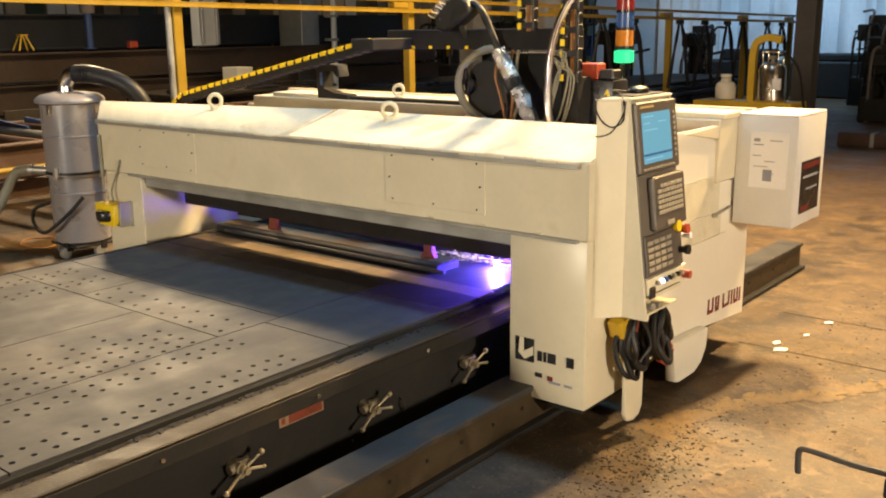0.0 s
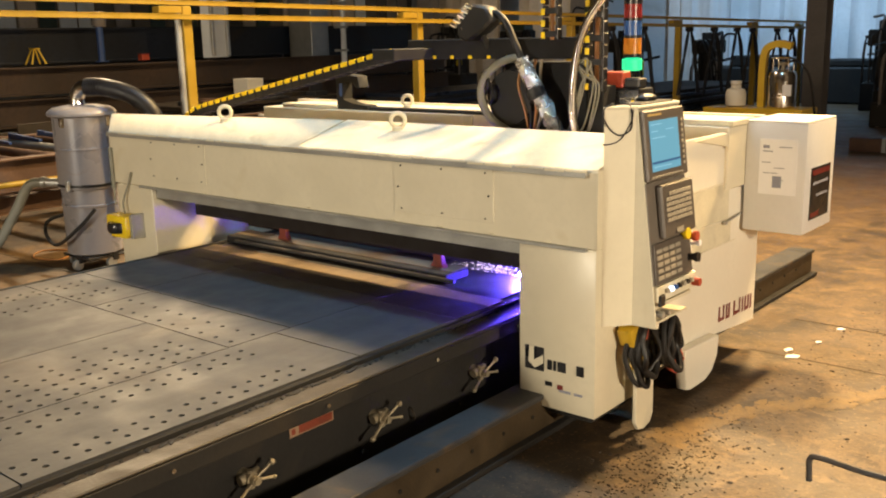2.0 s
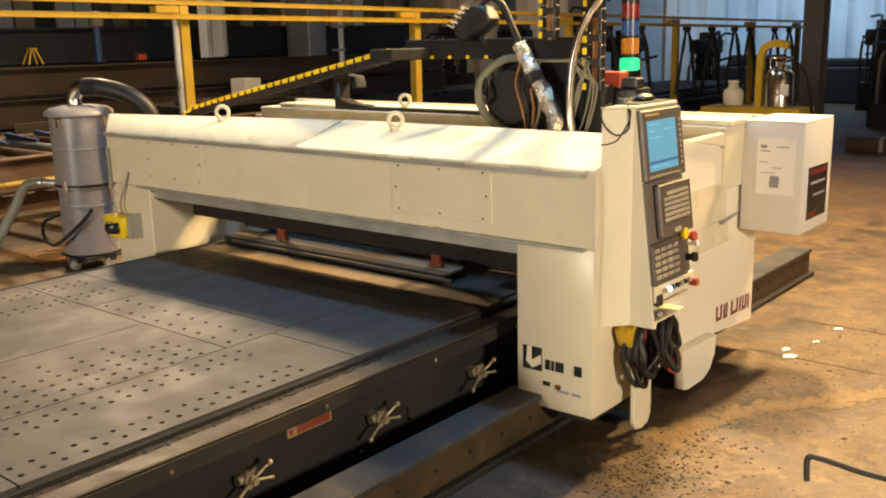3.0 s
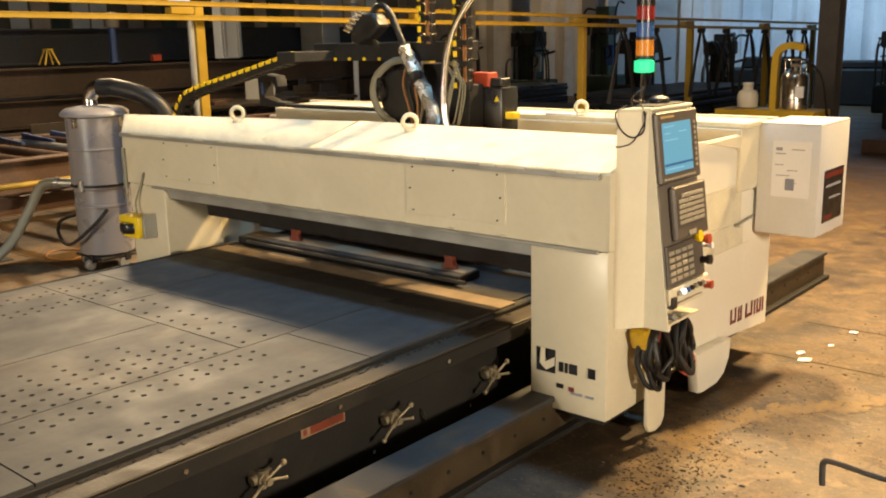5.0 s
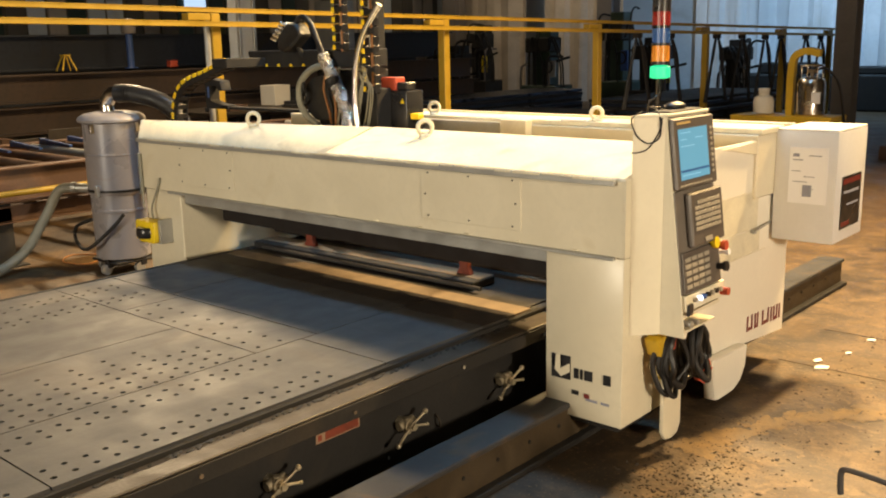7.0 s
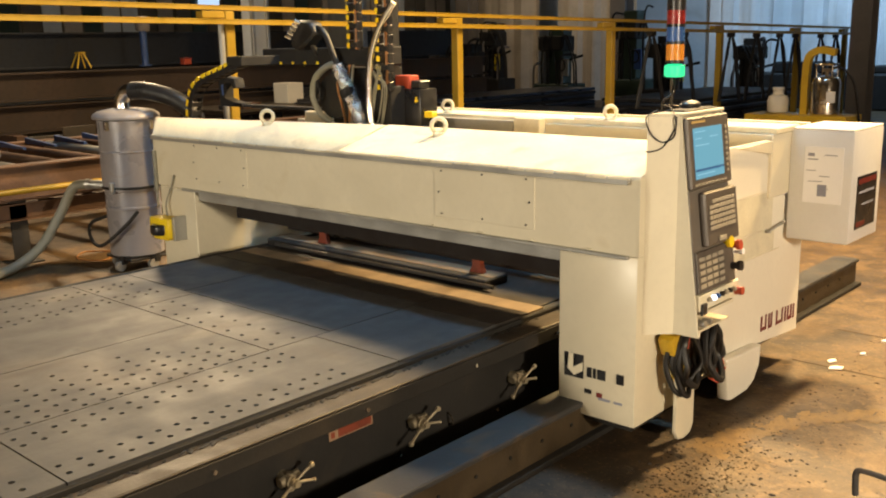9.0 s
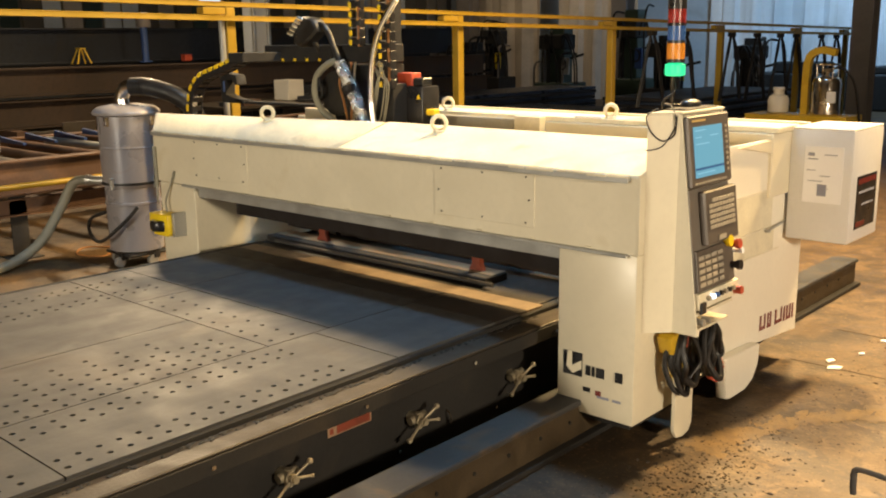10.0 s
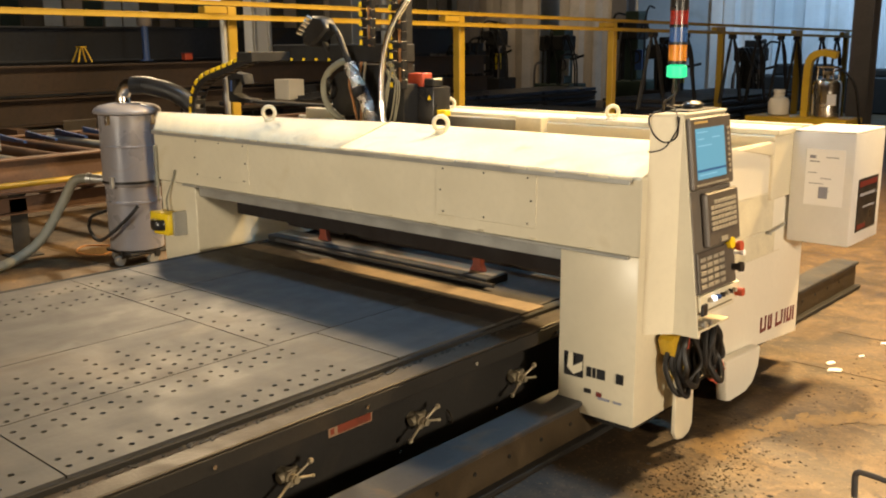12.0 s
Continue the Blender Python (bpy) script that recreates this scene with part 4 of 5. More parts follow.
def link_strip(bm, x, y, z0, z1, width):
    """A hanging cable chain: side plates and cross bars; gives the heights of its tabs."""
    n = int((z1 - z0) / 0.062)
    for k in range(n):
        z = z0 + k * 0.062
        for s in (-1, 1):
            bx(bm, x + s * width / 2 - 0.006, x + s * width / 2 + 0.006, y - 0.045, y + 0.005, z + 0.003, z + 0.060, 0.003)
        if k % 2 == 0:
            bx(bm, x - width / 2, x + width / 2, y - 0.050, y - 0.040, z + 0.015, z + 0.048, 0.002)
    return [z0 + k * 0.062 for k in range(n)]


def build_carriage():
    c = carriage
    part("body", bx(B(), -0.90, -0.46, 0.66, 1.30, 0.98, 1.40, 0.01), CARRIAGE_BLACK, c)
    part("column", bx(B(), -1.24, -0.66, 1.00, 1.155, 1.36, 1.78, 0.008), CARRIAGE_BLACK, c)
    arm = part("arm", bx(B(), -1.93, -0.55, 0.92, 1.04, 1.80, 1.92, 0.006), CARRIAGE_BLACK, c)
    part("arm_bracket", bx(B(), -1.90, -1.72, 0.56, 0.95, 1.80, 1.87, 0.006), CARRIAGE_BLACK, arm)
    for k in range(6):
        part("mark", bx(B(), -1.86 + k * 0.14, -1.835 + k * 0.14, 0.916, 0.919, 1.803, 1.822), SAFETY_YELLOW, arm)
    o = -0.60
    foot = part("chain_foot", prism(B(), [(o - 2.18, 1.45), (o - 2.19, 1.66), (o - 2.13, 1.70), (o - 1.97, 1.68), (o - 1.95, 1.60), (o - 1.99, 1.60), (o - 2.02, 1.64), (o - 2.12, 1.64), (o - 2.12, 1.52), (o - 2.02, 1.49), (o - 1.88, 1.48), (o - 1.88, 1.45)], "y", 1.10, 1.20, 0.004), CARRIAGE_BLACK, c)
    part("blue_lug", bx(B(), o - 2.15, o - 2.125, 1.095, 1.205, 1.54, 1.63, 0.004), BLUE, foot)
    part("foot_bar", bx(B(), o - 2.0, -1.25, 1.12, 1.20, 1.447, 1.470, 0.004), CARRIAGE_BLACK, c)
    motor = part("drive_box", bx(B(), -0.63, -0.32, 0.97, 1.14, 1.36, 1.640, 0.012, 2), BLACK_PLASTIC, c)
    part("red_box", prism(B(), [(-0.60, 1.641), (-0.592, 1.728), (-0.432, 1.728), (-0.424, 1.641)], "y", 0.98, 1.08, 0.006), RED, motor, "red terminal cover")
    part("black_hood", bx(B(), -0.42, -0.33, 0.98, 1.08, 1.641, 1.695, 0.008), BLACK_PLASTIC, motor)
    part("warning_tag", bx(B(), -0.32, -0.25, 1.00, 1.06, 1.45, 1.49, 0.004), SAFETY_YELLOW, motor)
    part("warning_triangle", prism(B(), [(-0.375, 1.555), (-0.34, 1.555), (-0.357, 1.59)], "y", 0.966, 0.9695), SAFETY_YELLOW, motor)
    for x, z0, z1, w in ((-0.79, 1.905, 2.55, 0.085), (-0.505, 1.63, 2.55, 0.09)):
        bm = B()
        heights = link_strip(bm, x, 0.86, z0, z1, w)
        chain = part("cable_chain", bm, BLACK_PLASTIC, c, "black cable chain with yellow tabs")
        for z in heights:
            part("tab", bx(B(), x - w / 2 - 0.012, x - w / 2 + 0.012, 0.807, 0.814, z + 0.010, z + 0.044), SAFETY_YELLOW, chain)
        for d in (-0.02, 0.02):
            part("inner_cable", rod(B(), (x + d, 0.87, z0), (x + d, 0.87, z1), 0.012), COPPER if d < 0 else RUBBER, chain)
    part("chain_plate", bx(B(), -0.55, -0.46, 0.83, 0.97, 1.40, 1.66, 0.005), CARRIAGE_BLACK, c)
    part("mast", bx(B(), -0.62, -0.56, 0.95, 1.03, 1.40, 2.55, 0.004), CARRIAGE_BLACK, c)
    # side loop of dark duct with a pale rim
    part("duct_loop", tube(B(), [(-1.04, 0.95, 1.815), (-1.17, 0.91, 1.79), (-1.30, 0.90, 1.70), (-1.335, 0.90, 1.58), (-1.27, 0.90, 1.46), (-1.13, 0.90, 1.38)], 0.024, n=10), GREY_HOSE, c)
    part("drum", rod(B(), (-1.16, 0.95, 1.575), (-1.16, 1.015, 1.575), 0.16, n=28), RUBBER, c)
    for k, (x, mt) in enumerate(((-1.04, COPPER), (-1.00, RUBBER), (-0.96, COPPER), (-0.92, BRASS))):
        part("lead", tube(B(), [(x, 0.93, 1.80), (x - 0.02 + 0.01 * k, 0.90, 1.66), (x + 0.03, 0.89, 1.52), (x + 0.05 - 0.02 * k, 0.90, 1.40)], 0.009), mt, c)
    part("grey_duct", tube(B(), [(-0.60, 0.79, 1.36), (-0.625, 0.79, 1.55), (-0.61, 0.79, 1.78), (-0.56, 0.79, 1.95), (-0.48, 0.79, 2.08), (-0.38, 0.80, 2.20)], 0.022, n=12, ribs=0.05), CHROME, c)
    rng = random.Random(7)
    for k in range(6):
        a, b = rng.uniform(-0.64, -0.56), rng.uniform(-0.66, -0.40)
        part("lead", tube(B(), [(a, 0.83, 1.78), (a + 0.07, 0.80, 1.80 - 0.02 * k), (b + 0.06, 0.80, 1.66), (b, 0.82, 1.50 - 0.02 * k), (b - 0.06, 0.84, 1.39)], 0.0055, n=7), GREY_HOSE, c)
    part("rings", ring(ring(B(), (-1.33, 0.93, 1.66), (0.6, 1, 0), 0.06, 0.012), (-1.30, 0.93, 1.60), (0.6, 1, 0), 0.06, 0.012), RUBBER, c)


build_carriage()

torch = part("torch_lift", bx(B(), -0.98, -0.84, 0.62, 0.70, 0.86, 1.30, 0.006), BLACK_STEEL, carriage)


def build_torch():
    t = torch
    part("torch_body", lathe(B(), (-0.91, 0.70, 0.60), [(0.012, 0.0), (0.022, 0.02), (0.03, 0.08), (0.032, 0.36), (0.02, 0.38)], 18), CHROME, t)
    hose = [(-1.30, 0.86, 2.00), (-1.22, 0.86, 2.06), (-1.14, 0.86, 2.03), (-1.07, 0.86, 1.92), (-1.00, 0.86, 1.78)]
    part("black_hose", tube(B(), hose, 0.021, n=12, wobble=0.15), RUBBER, t)
    part("foil_hose", tube(B(), [(-1.01, 0.86, 1.80), (-0.97, 0.86, 1.73), (-0.88, 0.86, 1.59), (-0.82, 0.85, 1.49), (-0.76, 0.84, 1.39), (-0.74, 0.80, 1.30)], 0.043, n=16, steps=10, wobble=0.3), FOIL, t, "crumpled silver foil wrapped hose")
    part("black_wrap", tube(B(), [(-0.915, 0.852, 1.632), (-0.90, 0.85, 1.605), (-0.885, 0.848, 1.578)], 0.054, n=16, wobble=0.15), RUBBER, t)
    head = part("hose_head", prism(B(), [(-1.44, 1.93), (-1.43, 2.03), (-1.34, 2.12), (-1.22, 2.10), (-1.17, 2.02), (-1.25, 1.96), (-1.36, 1.90)], "y", 0.80, 0.92, 0.015), RUBBER, carriage, "black wrapped hose head")
    for k in range(5):
        part("fitting", rod(B(), (-1.43 + 0.028 * k, 0.80, 1.99 + 0.026 * k), (-1.46 + 0.028 * k, 0.775, 2.01 + 0.026 * k), 0.013, n=10), CHROME, head)
    part("head_band", ring(B(), (-1.40, 0.86, 1.965), (0.6, 0.3, 1), 0.055, 0.008), CHROME, head)
    part("head_stay", rod(B(), (-1.30, 0.95, 1.85), (-1.30, 0.87, 1.96), 0.018), BLACK_STEEL, head)
    flame = B()
    bmesh.ops.create_icosphere(flame, subdivisions=2, radius=1, matrix=Matrix.LocRotScale((-0.91, 0.70, 0.584), None, (0.010, 0.010, 0.020)))
    return part("arc", flame, ARC, t, "blue violet plasma arc")


arc = build_torch()

# sparks thrown off the cut
sparks = thing("spark_shower", (-0.85, 0.70, 0.56), "shower of tiny white hot sparks skimming the plate", "sparks", kind="stuff")
rng = random.Random(11)
sb = B()
for k in range(220):
    u = rng.random() ** 0.7
    p = Vector((-0.85 - 0.62 * u * rng.uniform(0.5, 1.0), 0.70 + 0.12 * u * rng.uniform(-0.5, 1.2), 0.572 + 0.05 * rng.random() * (1 - 0.7 * u)))
    s = rng.uniform(0.0007, 0.0019)
    d = Vector((-1, rng.uniform(-0.2, 0.3), rng.uniform(-0.2, 0.5))).normalized() * s * rng.uniform(1.5, 6)
    rod(sb, p, p + d, s, s * 0.4, 5)
part("spark_pieces", sb, SPARK, sparks)

# drag chain to the carriage, in single links
LINKS, PITCH = 46, 0.078
drag = thing("drag_chain", (0, 0, 0), "black drag chain with yellow dashes leading to the carriage", "cable chain")
link_bm, tab_bm = B(), B()
for s in (-1, 1):
    bx(link_bm, -0.041, 0.041, s * 0.045 - 0.006, s * 0.045 + 0.006, -0.034, 0.034, 0.006)
bx(link_bm, -0.020, 0.020, -0.045, 0.045, 0.022, 0.030, 0.002)
bx(link_bm, -0.020, 0.020, -0.045, 0.045, -0.030, -0.022, 0.002)
bx(tab_bm, -0.026, 0.026, -0.056, -0.0515, 0.010, 0.030)
bx(tab_bm, -0.026, 0.026, -0.056, -0.040, 0.031, 0.037)
link_mesh, tab_mesh = mesh_of("link", link_bm, BLACK_PLASTIC), mesh_of("tab", tab_bm, SAFETY_YELLOW)
chain_links = []
for k in range(LINKS):
    ob = new("link", link_mesh)
    ob.parent = drag
    tab = new("tab", tab_mesh)
    tab.parent = ob
    chain_links.append(ob)


def chain_poses(shift):
    """Where every link lies for a shift of the carriage."""
    s = -shift / 1.91
    j = Vector((-1.74 + shift, 0.63, 1.84))
    k1 = Vector((-3.60, 0.63, 1.47)).lerp(Vector((-4.22, 0.63, 1.675)), s)
    k2 = Vector((-3.80, 0.63, 1.41)).lerp(Vector((-4.35, 0.63, 1.55)), s)
    d1 = Vector((-3.93, 0.63, 1.31)).lerp(Vector((-4.38, 0.63, 1.35)), s)
    d2 = Vector((-3.93, 0.63, 1.19)).lerp(Vector((-4.33, 0.63, 1.17)), s)
    d3 = Vector((-3.83, 0.63, 1.10)).lerp(Vector((-4.20, 0.63, 1.10)), s)
    path = smooth_path([j, j.lerp(k1, 0.5), k1, k2, d1, d2, d3, d3 + Vector((0.8, 0, 0)), d3 + Vector((3.2, 0, 0))], 24)
    out, i, left_over, need = [], 0, 0.0, PITCH / 2
    travelled = 0.0
    for a, b in zip(path, path[1:]):
        seg = (b - a).length
        while travelled + seg >= need and len(out) < LINKS:
            p = a.lerp(b, (need - travelled) / seg)
            d = b - a
            out.append(pose(p.x, p.y, p.z, 0, math.degrees(math.atan2(-d.z, d.x)) + 180, 0))
            need += PITCH
        travelled += seg
    return out


# ---------------------------------------------------------------- vacuum and floor things
def vacuum():
    cx, cy = -5.57, 0.71
    v = thing("dust_extractor", (cx, cy, 0), "tall grey industrial vacuum drum on castors beside the gantry", "industrial vacuum")
    c = (cx, cy, 0)
    part("upper_drum", lathe(B(), c, [(0.237, 0.74), (0.251, 0.745), (0.251, 1.05), (0.255, 1.055), (0.255, 1.065), (0.251, 1.07), (0.251, 1.33), (0.237, 1.335)]), GREY_ENAMEL, v)
    part("lower_drum", lathe(B(), c, [(0.205, 0.12), (0.237, 0.14), (0.237, 0.55), (0.244, 0.555), (0.244, 0.575), (0.237, 0.58), (0.237, 0.71), (0.251, 0.72), (0.251, 0.738), (0.237, 0.741)]), GREY_ENAMEL, v)
    part("seal_band", lathe(B(), c, [(0.258, 0.735), (0.260, 0.740), (0.260, 0.752), (0.258, 0.757)]), RUBBER, v)
    lid = part("lid", lathe(B(), c, [(0.252, 1.335), (0.288, 1.345), (0.290, 1.365), (0.278, 1.385), (0.24, 1.41), (0.14, 1.428)]), GREY_ENAMEL, v)
    part("elbow", tube(B(), [(cx - 0.05, cy, 1.42), (cx - 0.05, cy, 1.50), (cx + 0.0, cy + 0.02, 1.565), (cx + 0.06, cy + 0.04, 1.58)], 0.065, n=16), CHROME, lid, "bright metal elbow")
    part("black_hose", tube(B(), [(cx + 0.05, cy + 0.04, 1.58), (cx + 0.20, cy + 0.12, 1.575), (cx + 0.40, cy + 0.26, 1.50), (cx + 0.52, cy + 0.36, 1.35), (cx + 0.55, cy + 0.40, 1.10), (cx + 0.55, cy + 0.42, 0.70)], 0.075, n=16, steps=16, ribs=0.06), RUBBER, lid, "ribbed black hose")
    for a in (200, 290, 20):
        d = Vector((math.cos(radians(a)), math.sin(radians(a)), 0))
        p = Vector(c) + d * 0.262
        part("clip", bx(B(), p.x - 0.02, p.x + 0.02, p.y - 0.02, p.y + 0.02, 0.70, 0.80, 0.004), PRIMER, v)
        part("clip", bx(B(), p.x - 0.018, p.x + 0.018, p.y - 0.018, p.y + 0.018, 1.25, 1.335, 0.004), CHROME, v)
        q = Vector(c) + d * 0.20
        foot = part("castor_fork", bx(B(), q.x - 0.03, q.x + 0.03, q.y - 0.03, q.y + 0.03, 0.06, 0.14, 0.006), BLACK_STEEL, v)
        part("castor_wheel", rod(B(), q + Vector((-0.02, -0.035, 0.045)), q + Vector((0.02, -0.035, 0.045)), 0.045, n=18), PRIMER, foot)
    ux, uy = 0.82, 0.57
    part("tip_handle", tube(B(), [(cx - ux * 0.27, cy - uy * 0.27, 0.46), (cx - ux * 0.36 - 0.03, cy - uy * 0.36 - 0.05, 0.40), (cx - 0.28, cy - 0.30, 0.29), (cx + 0.02, cy - 0.36, 0.25), (cx + 0.20, cy - 0.22, 0.42), (cx + 0.27, cy - 0.12, 0.55)], 0.016, n=8, steps=5), BLACK_STEEL, v)
    part("trolley", bx(B(), cx - 0.22, cx + 0.22, cy - 0.20, cy + 0.20, 0.095, 0.12, 0.01), BLACK_STEEL, v)
    inlet = part("inlet", rod(rod(B(), (cx - 0.20, cy - 0.12, 0.74), (cx - 0.33, cy - 0.22, 0.75), 0.042), (cx - 0.33, cy - 0.22, 0.75), (cx - 0.36, cy - 0.245, 0.752), 0.05), PRIMER, v, "bare grey hose coupling")
    h = thing("suction_hose", (cx - 0.4, cy - 0.3, 0), "long grey green suction hose drooping to the floor", "hose")
    part("hose", tube(B(), [(cx - 0.33, cy - 0.225, 0.752), (cx - 0.46, cy - 0.32, 0.72), (cx - 0.53, cy - 0.43, 0.50), (cx - 0.60, cy - 0.60, 0.22), (cx - 0.60, cy - 0.84, 0.075), (cx - 0.40, cy - 1.20, 0.045), (cx + 0.2, cy - 1.9, 0.045)], 0.043, n=14, steps=14, ribs=0.03), GREY_HOSE, h)
    part("thin_cable", tube(B(), [(cx - 0.9, cy + 0.22, 0.008), (cx - 0.62, cy + 0.10, 0.008), (cx - 0.45, cy - 0.12, 0.008), (cx - 0.72, cy - 0.22, 0.008), (cx - 0.95, cy - 0.02, 0.008), (cx - 0.7, cy + 0.2, 0.010)], 0.007, n=6), COPPER, h)


vacuum()


def bent_rod_stand():
    s = thing("work_stand", (1.56, -0.66, 0), "dark steel stand with a bent bright rod", "work stand")
    part("post", bx(bx(B(), 1.53, 1.63, -0.72, -0.62, 0.02, 0.52, 0.008), 1.49, 1.67, -0.75, -0.59, 0.50, 0.575, 0.01), BLACK_STEEL, s)
    part("bent_rod", tube(B(), [(1.53, -0.67, 0.555), (1.39, -0.70, 0.568), (1.26, -0.72, 0.588), (1.225, -0.72, 0.580), (1.222, -0.72, 0.54), (1.225, -0.72, 0.50)], 0.010, n=10, steps=5), RAIL_STEEL, s)
    part("base", bx(B(), 1.44, 1.72, -0.82, -0.52, 0.0, 0.02, 0.006), BLACK_STEEL, s)


bent_rod_stand()


# ---------------------------------------------------------------- festoon runway
def festoon():
    x = -5.84
    f = thing("festoon_runway", (x, 8, 0), "yellow steel runway on posts with hanging hose loops", "festoon runway")

    def z_at(y):
        return 2.315 - 0.0125 * (y - 2.0)

    for i, y in enumerate((-1.5, 2.04, 5.5, 9.1, 12.8, 16.4, 19.2)):
        post = part("post", bx(B(), x - 0.054, x + 0.054, y - 0.054, y + 0.054, 0, z_at(y) - 0.03, 0.008), YELLOW, f)
        part("bracket", bx(B(), x - 0.05, x + 0.06, y - 0.32, y - 0.061, z_at(y) - 0.10, z_at(y) - 0.032, 0.006), YELLOW, post)
        part("base_plate", bx(B(), x - 0.14, x + 0.14, y - 0.14, y + 0.14, 0, 0.016), YELLOW, post)
        if i == 1:
            part("conduit", rod(B(), (x + 0.02, y - 0.09, 0.1), (x + 0.02, y - 0.09, z_at(y) - 0.1), 0.032), PRIMER, post, "grey conduit")
    for y0, y1 in ((-4.0, 2.0), (2.0, 9.1), (9.1, 19.6)):
        for dx, dz, h in ((0.0, 0.0, 0.045), (0.075, -0.135, 0.05)):
            bm = B()
            a, b = Vector((x + dx, y0, z_at(y0) + dz)), Vector((x + dx, y1, z_at(y1) + dz))
            m = Matrix.Translation((a + b) / 2) @ Matrix.Rotation(math.atan2(b.z - a.z, b.y - a.y), 4, "X")
            n = (b - a).length / 2
            bx(bm, -0.045, 0.045, -n, n, h / 2 - 0.008, h / 2, 0, 1, m)
            bx(bm, -0.045, 0.045, -n, n, -h / 2, -h / 2 + 0.008, 0, 1, m)
            bx(bm, -0.008, 0.008, -n, n, -h / 2 + 0.008, h / 2 - 0.008, 0, 1, m)
            bx(bm, 0.02, 0.04, -n, n, -h / 2 + 0.008, h / 2 - 0.008, 0, 1, m)
            part("runway_beam", bm, YELLOW, f)
    rng = random.Random(3)
    ys = [10.2, 11.3, 13.1, 14.2, 15.3, 16.1, 17.5, 18.4]
    for k, y in enumerate(ys):
        zt = z_at(y) - 0.18
        trolley = part("trolley", bx(B(), x + 0.03, x + 0.12, y - 0.09, y + 0.09, zt - 0.06, zt + 0.02, 0.01), BLACK_STEEL, f)
        drop = 1.15 + 0.15 * rng.random()
        for s in (-1, 1):
            for q in (0, 1):
                part("hose_loop", tube(B(), [(x + 0.08, y + s * 0.05, zt - 0.05), (x + 0.08 + 0.03 * q, y + s * (0.16 + 0.03 * q), zt - 0.35), (x + 0.09, y + s * (0.28 + 0.05 * q), zt - 0.8), (x + 0.09, y + s * (0.40 + 0.06 * q), zt - drop)], 0.022, n=7, steps=5), RUBBER, trolley)


festoon()


def gas_rack():
    cx, cy = -3.62, 11.3
    r = thing("gas_rack", (cx, cy, 0), "yellow steel rack carrying two gas vessels", "bottle rack")
    part("platform", bx(bx(B(), cx - 0.85, cx + 0.75, cy - 0.35, cy + 0.35, 0.64, 0.73, 0.01), cx - 0.6, cx + 0.6, cy - 0.36, cy - 0.30, 0.54, 0.64, 0.006), RACK_YELLOW, r)
    for dx in (-0.78, 0.68):
        for dy in (-0.3, 0.3):
            part("leg", bx(B(), cx + dx - 0.04, cx + dx + 0.04, cy + dy - 0.04, cy + dy + 0.04, 0, 0.64), RACK_YELLOW, r)
    part("arch", tube(B(), [(cx - 0.02, cy, 0.73), (cx - 0.02, cy, 1.35), (cx + 0.02, cy, 1.63), (cx + 0.20, cy, 1.72), (cx + 0.42, cy, 1.68)], 0.075, n=4, steps=5), RACK_YELLOW, r)
    b = thing("propane_bottle", (cx - 0.45, cy, 0.73), "squat white gas bottle with collar standing on a rack", "gas bottle")
    part("vessel", lathe(B(), (cx - 0.45, cy, 0.73), [(0.10, 0.0), (0.16, 0.02), (0.165, 0.20), (0.14, 0.27), (0.06, 0.31)], 20), WHITE_PANEL, b)
    part("collar", lathe(B(), (cx - 0.45, cy, 1.02), [(0.075, 0.0), (0.085, 0.06), (0.06, 0.065), (0.09, 0.075), (0.085, 0.12)], 16), WHITE_PANEL, b)
    d = thing("steel_dewar", (cx + 0.32, cy - 0.05, 0.73), "shiny stainless steel gas vessel standing on a rack", "gas bottle")
    part("vessel", lathe(B(), (cx + 0.32, cy - 0.05, 0.73), [(0.20, 0.0), (0.215, 0.02), (0.215, 0.50), (0.19, 0.56), (0.10, 0.60)], 24), CHROME, d)
    part("ring_guard", ring(B(), (cx + 0.32, cy - 0.05, 1.50), (0, 0, 1), 0.17, 0.014), CHROME, d)
    for a in (45, 135, 225, 315):
        q = Vector((cx + 0.32 + 0.17 * math.cos(radians(a)), cy - 0.05 + 0.17 * math.sin(radians(a)), 0))
        part("guard_post", rod(B(), q + Vector((0, 0, 1.28)), q + Vector((0, 0, 1.50)), 0.012), CHROME, d)
    part("valve", bx(rod(B(), (cx + 0.32, cy - 0.05, 1.3), (cx + 0.32, cy - 0.05, 1.43), 0.03), cx + 0.26, cx + 0.38, cy - 0.09, cy - 0.01, 1.39, 1.44, 0.006), BRASS, d)
    part("data_plate", bx(B(), cx + 0.40, cx + 0.53, cy - 0.262, cy - 0.225, 0.93, 1.10, 0.002), PAPER, d)
    part("hose", tube(B(), [(cx + 0.34, cy - 0.05, 1.42), (cx + 0.55, cy - 0.1, 1.45), (cx + 0.72, cy, 1.2), (cx + 0.80, cy + 0.1, 0.6), (cx + 0.86, cy + 0.2, 0.02)], 0.02, n=8), RUBBER, d)


gas_rack()


# ---------------------------------------------------------------- steel stock and clutter behind
def i_section(bm, y0, y1, x, z, w, h, t=0.014):
    bx(bm, x - w / 2, x + w / 2, y0, y1, z, z + t)
    bx(bm, x - w / 2, x + w / 2, y0, y1, z + h - t, z + h)
    bx(bm, x - t / 2, x + t / 2, y0, y1, z + t, z + h - t)
    return bm


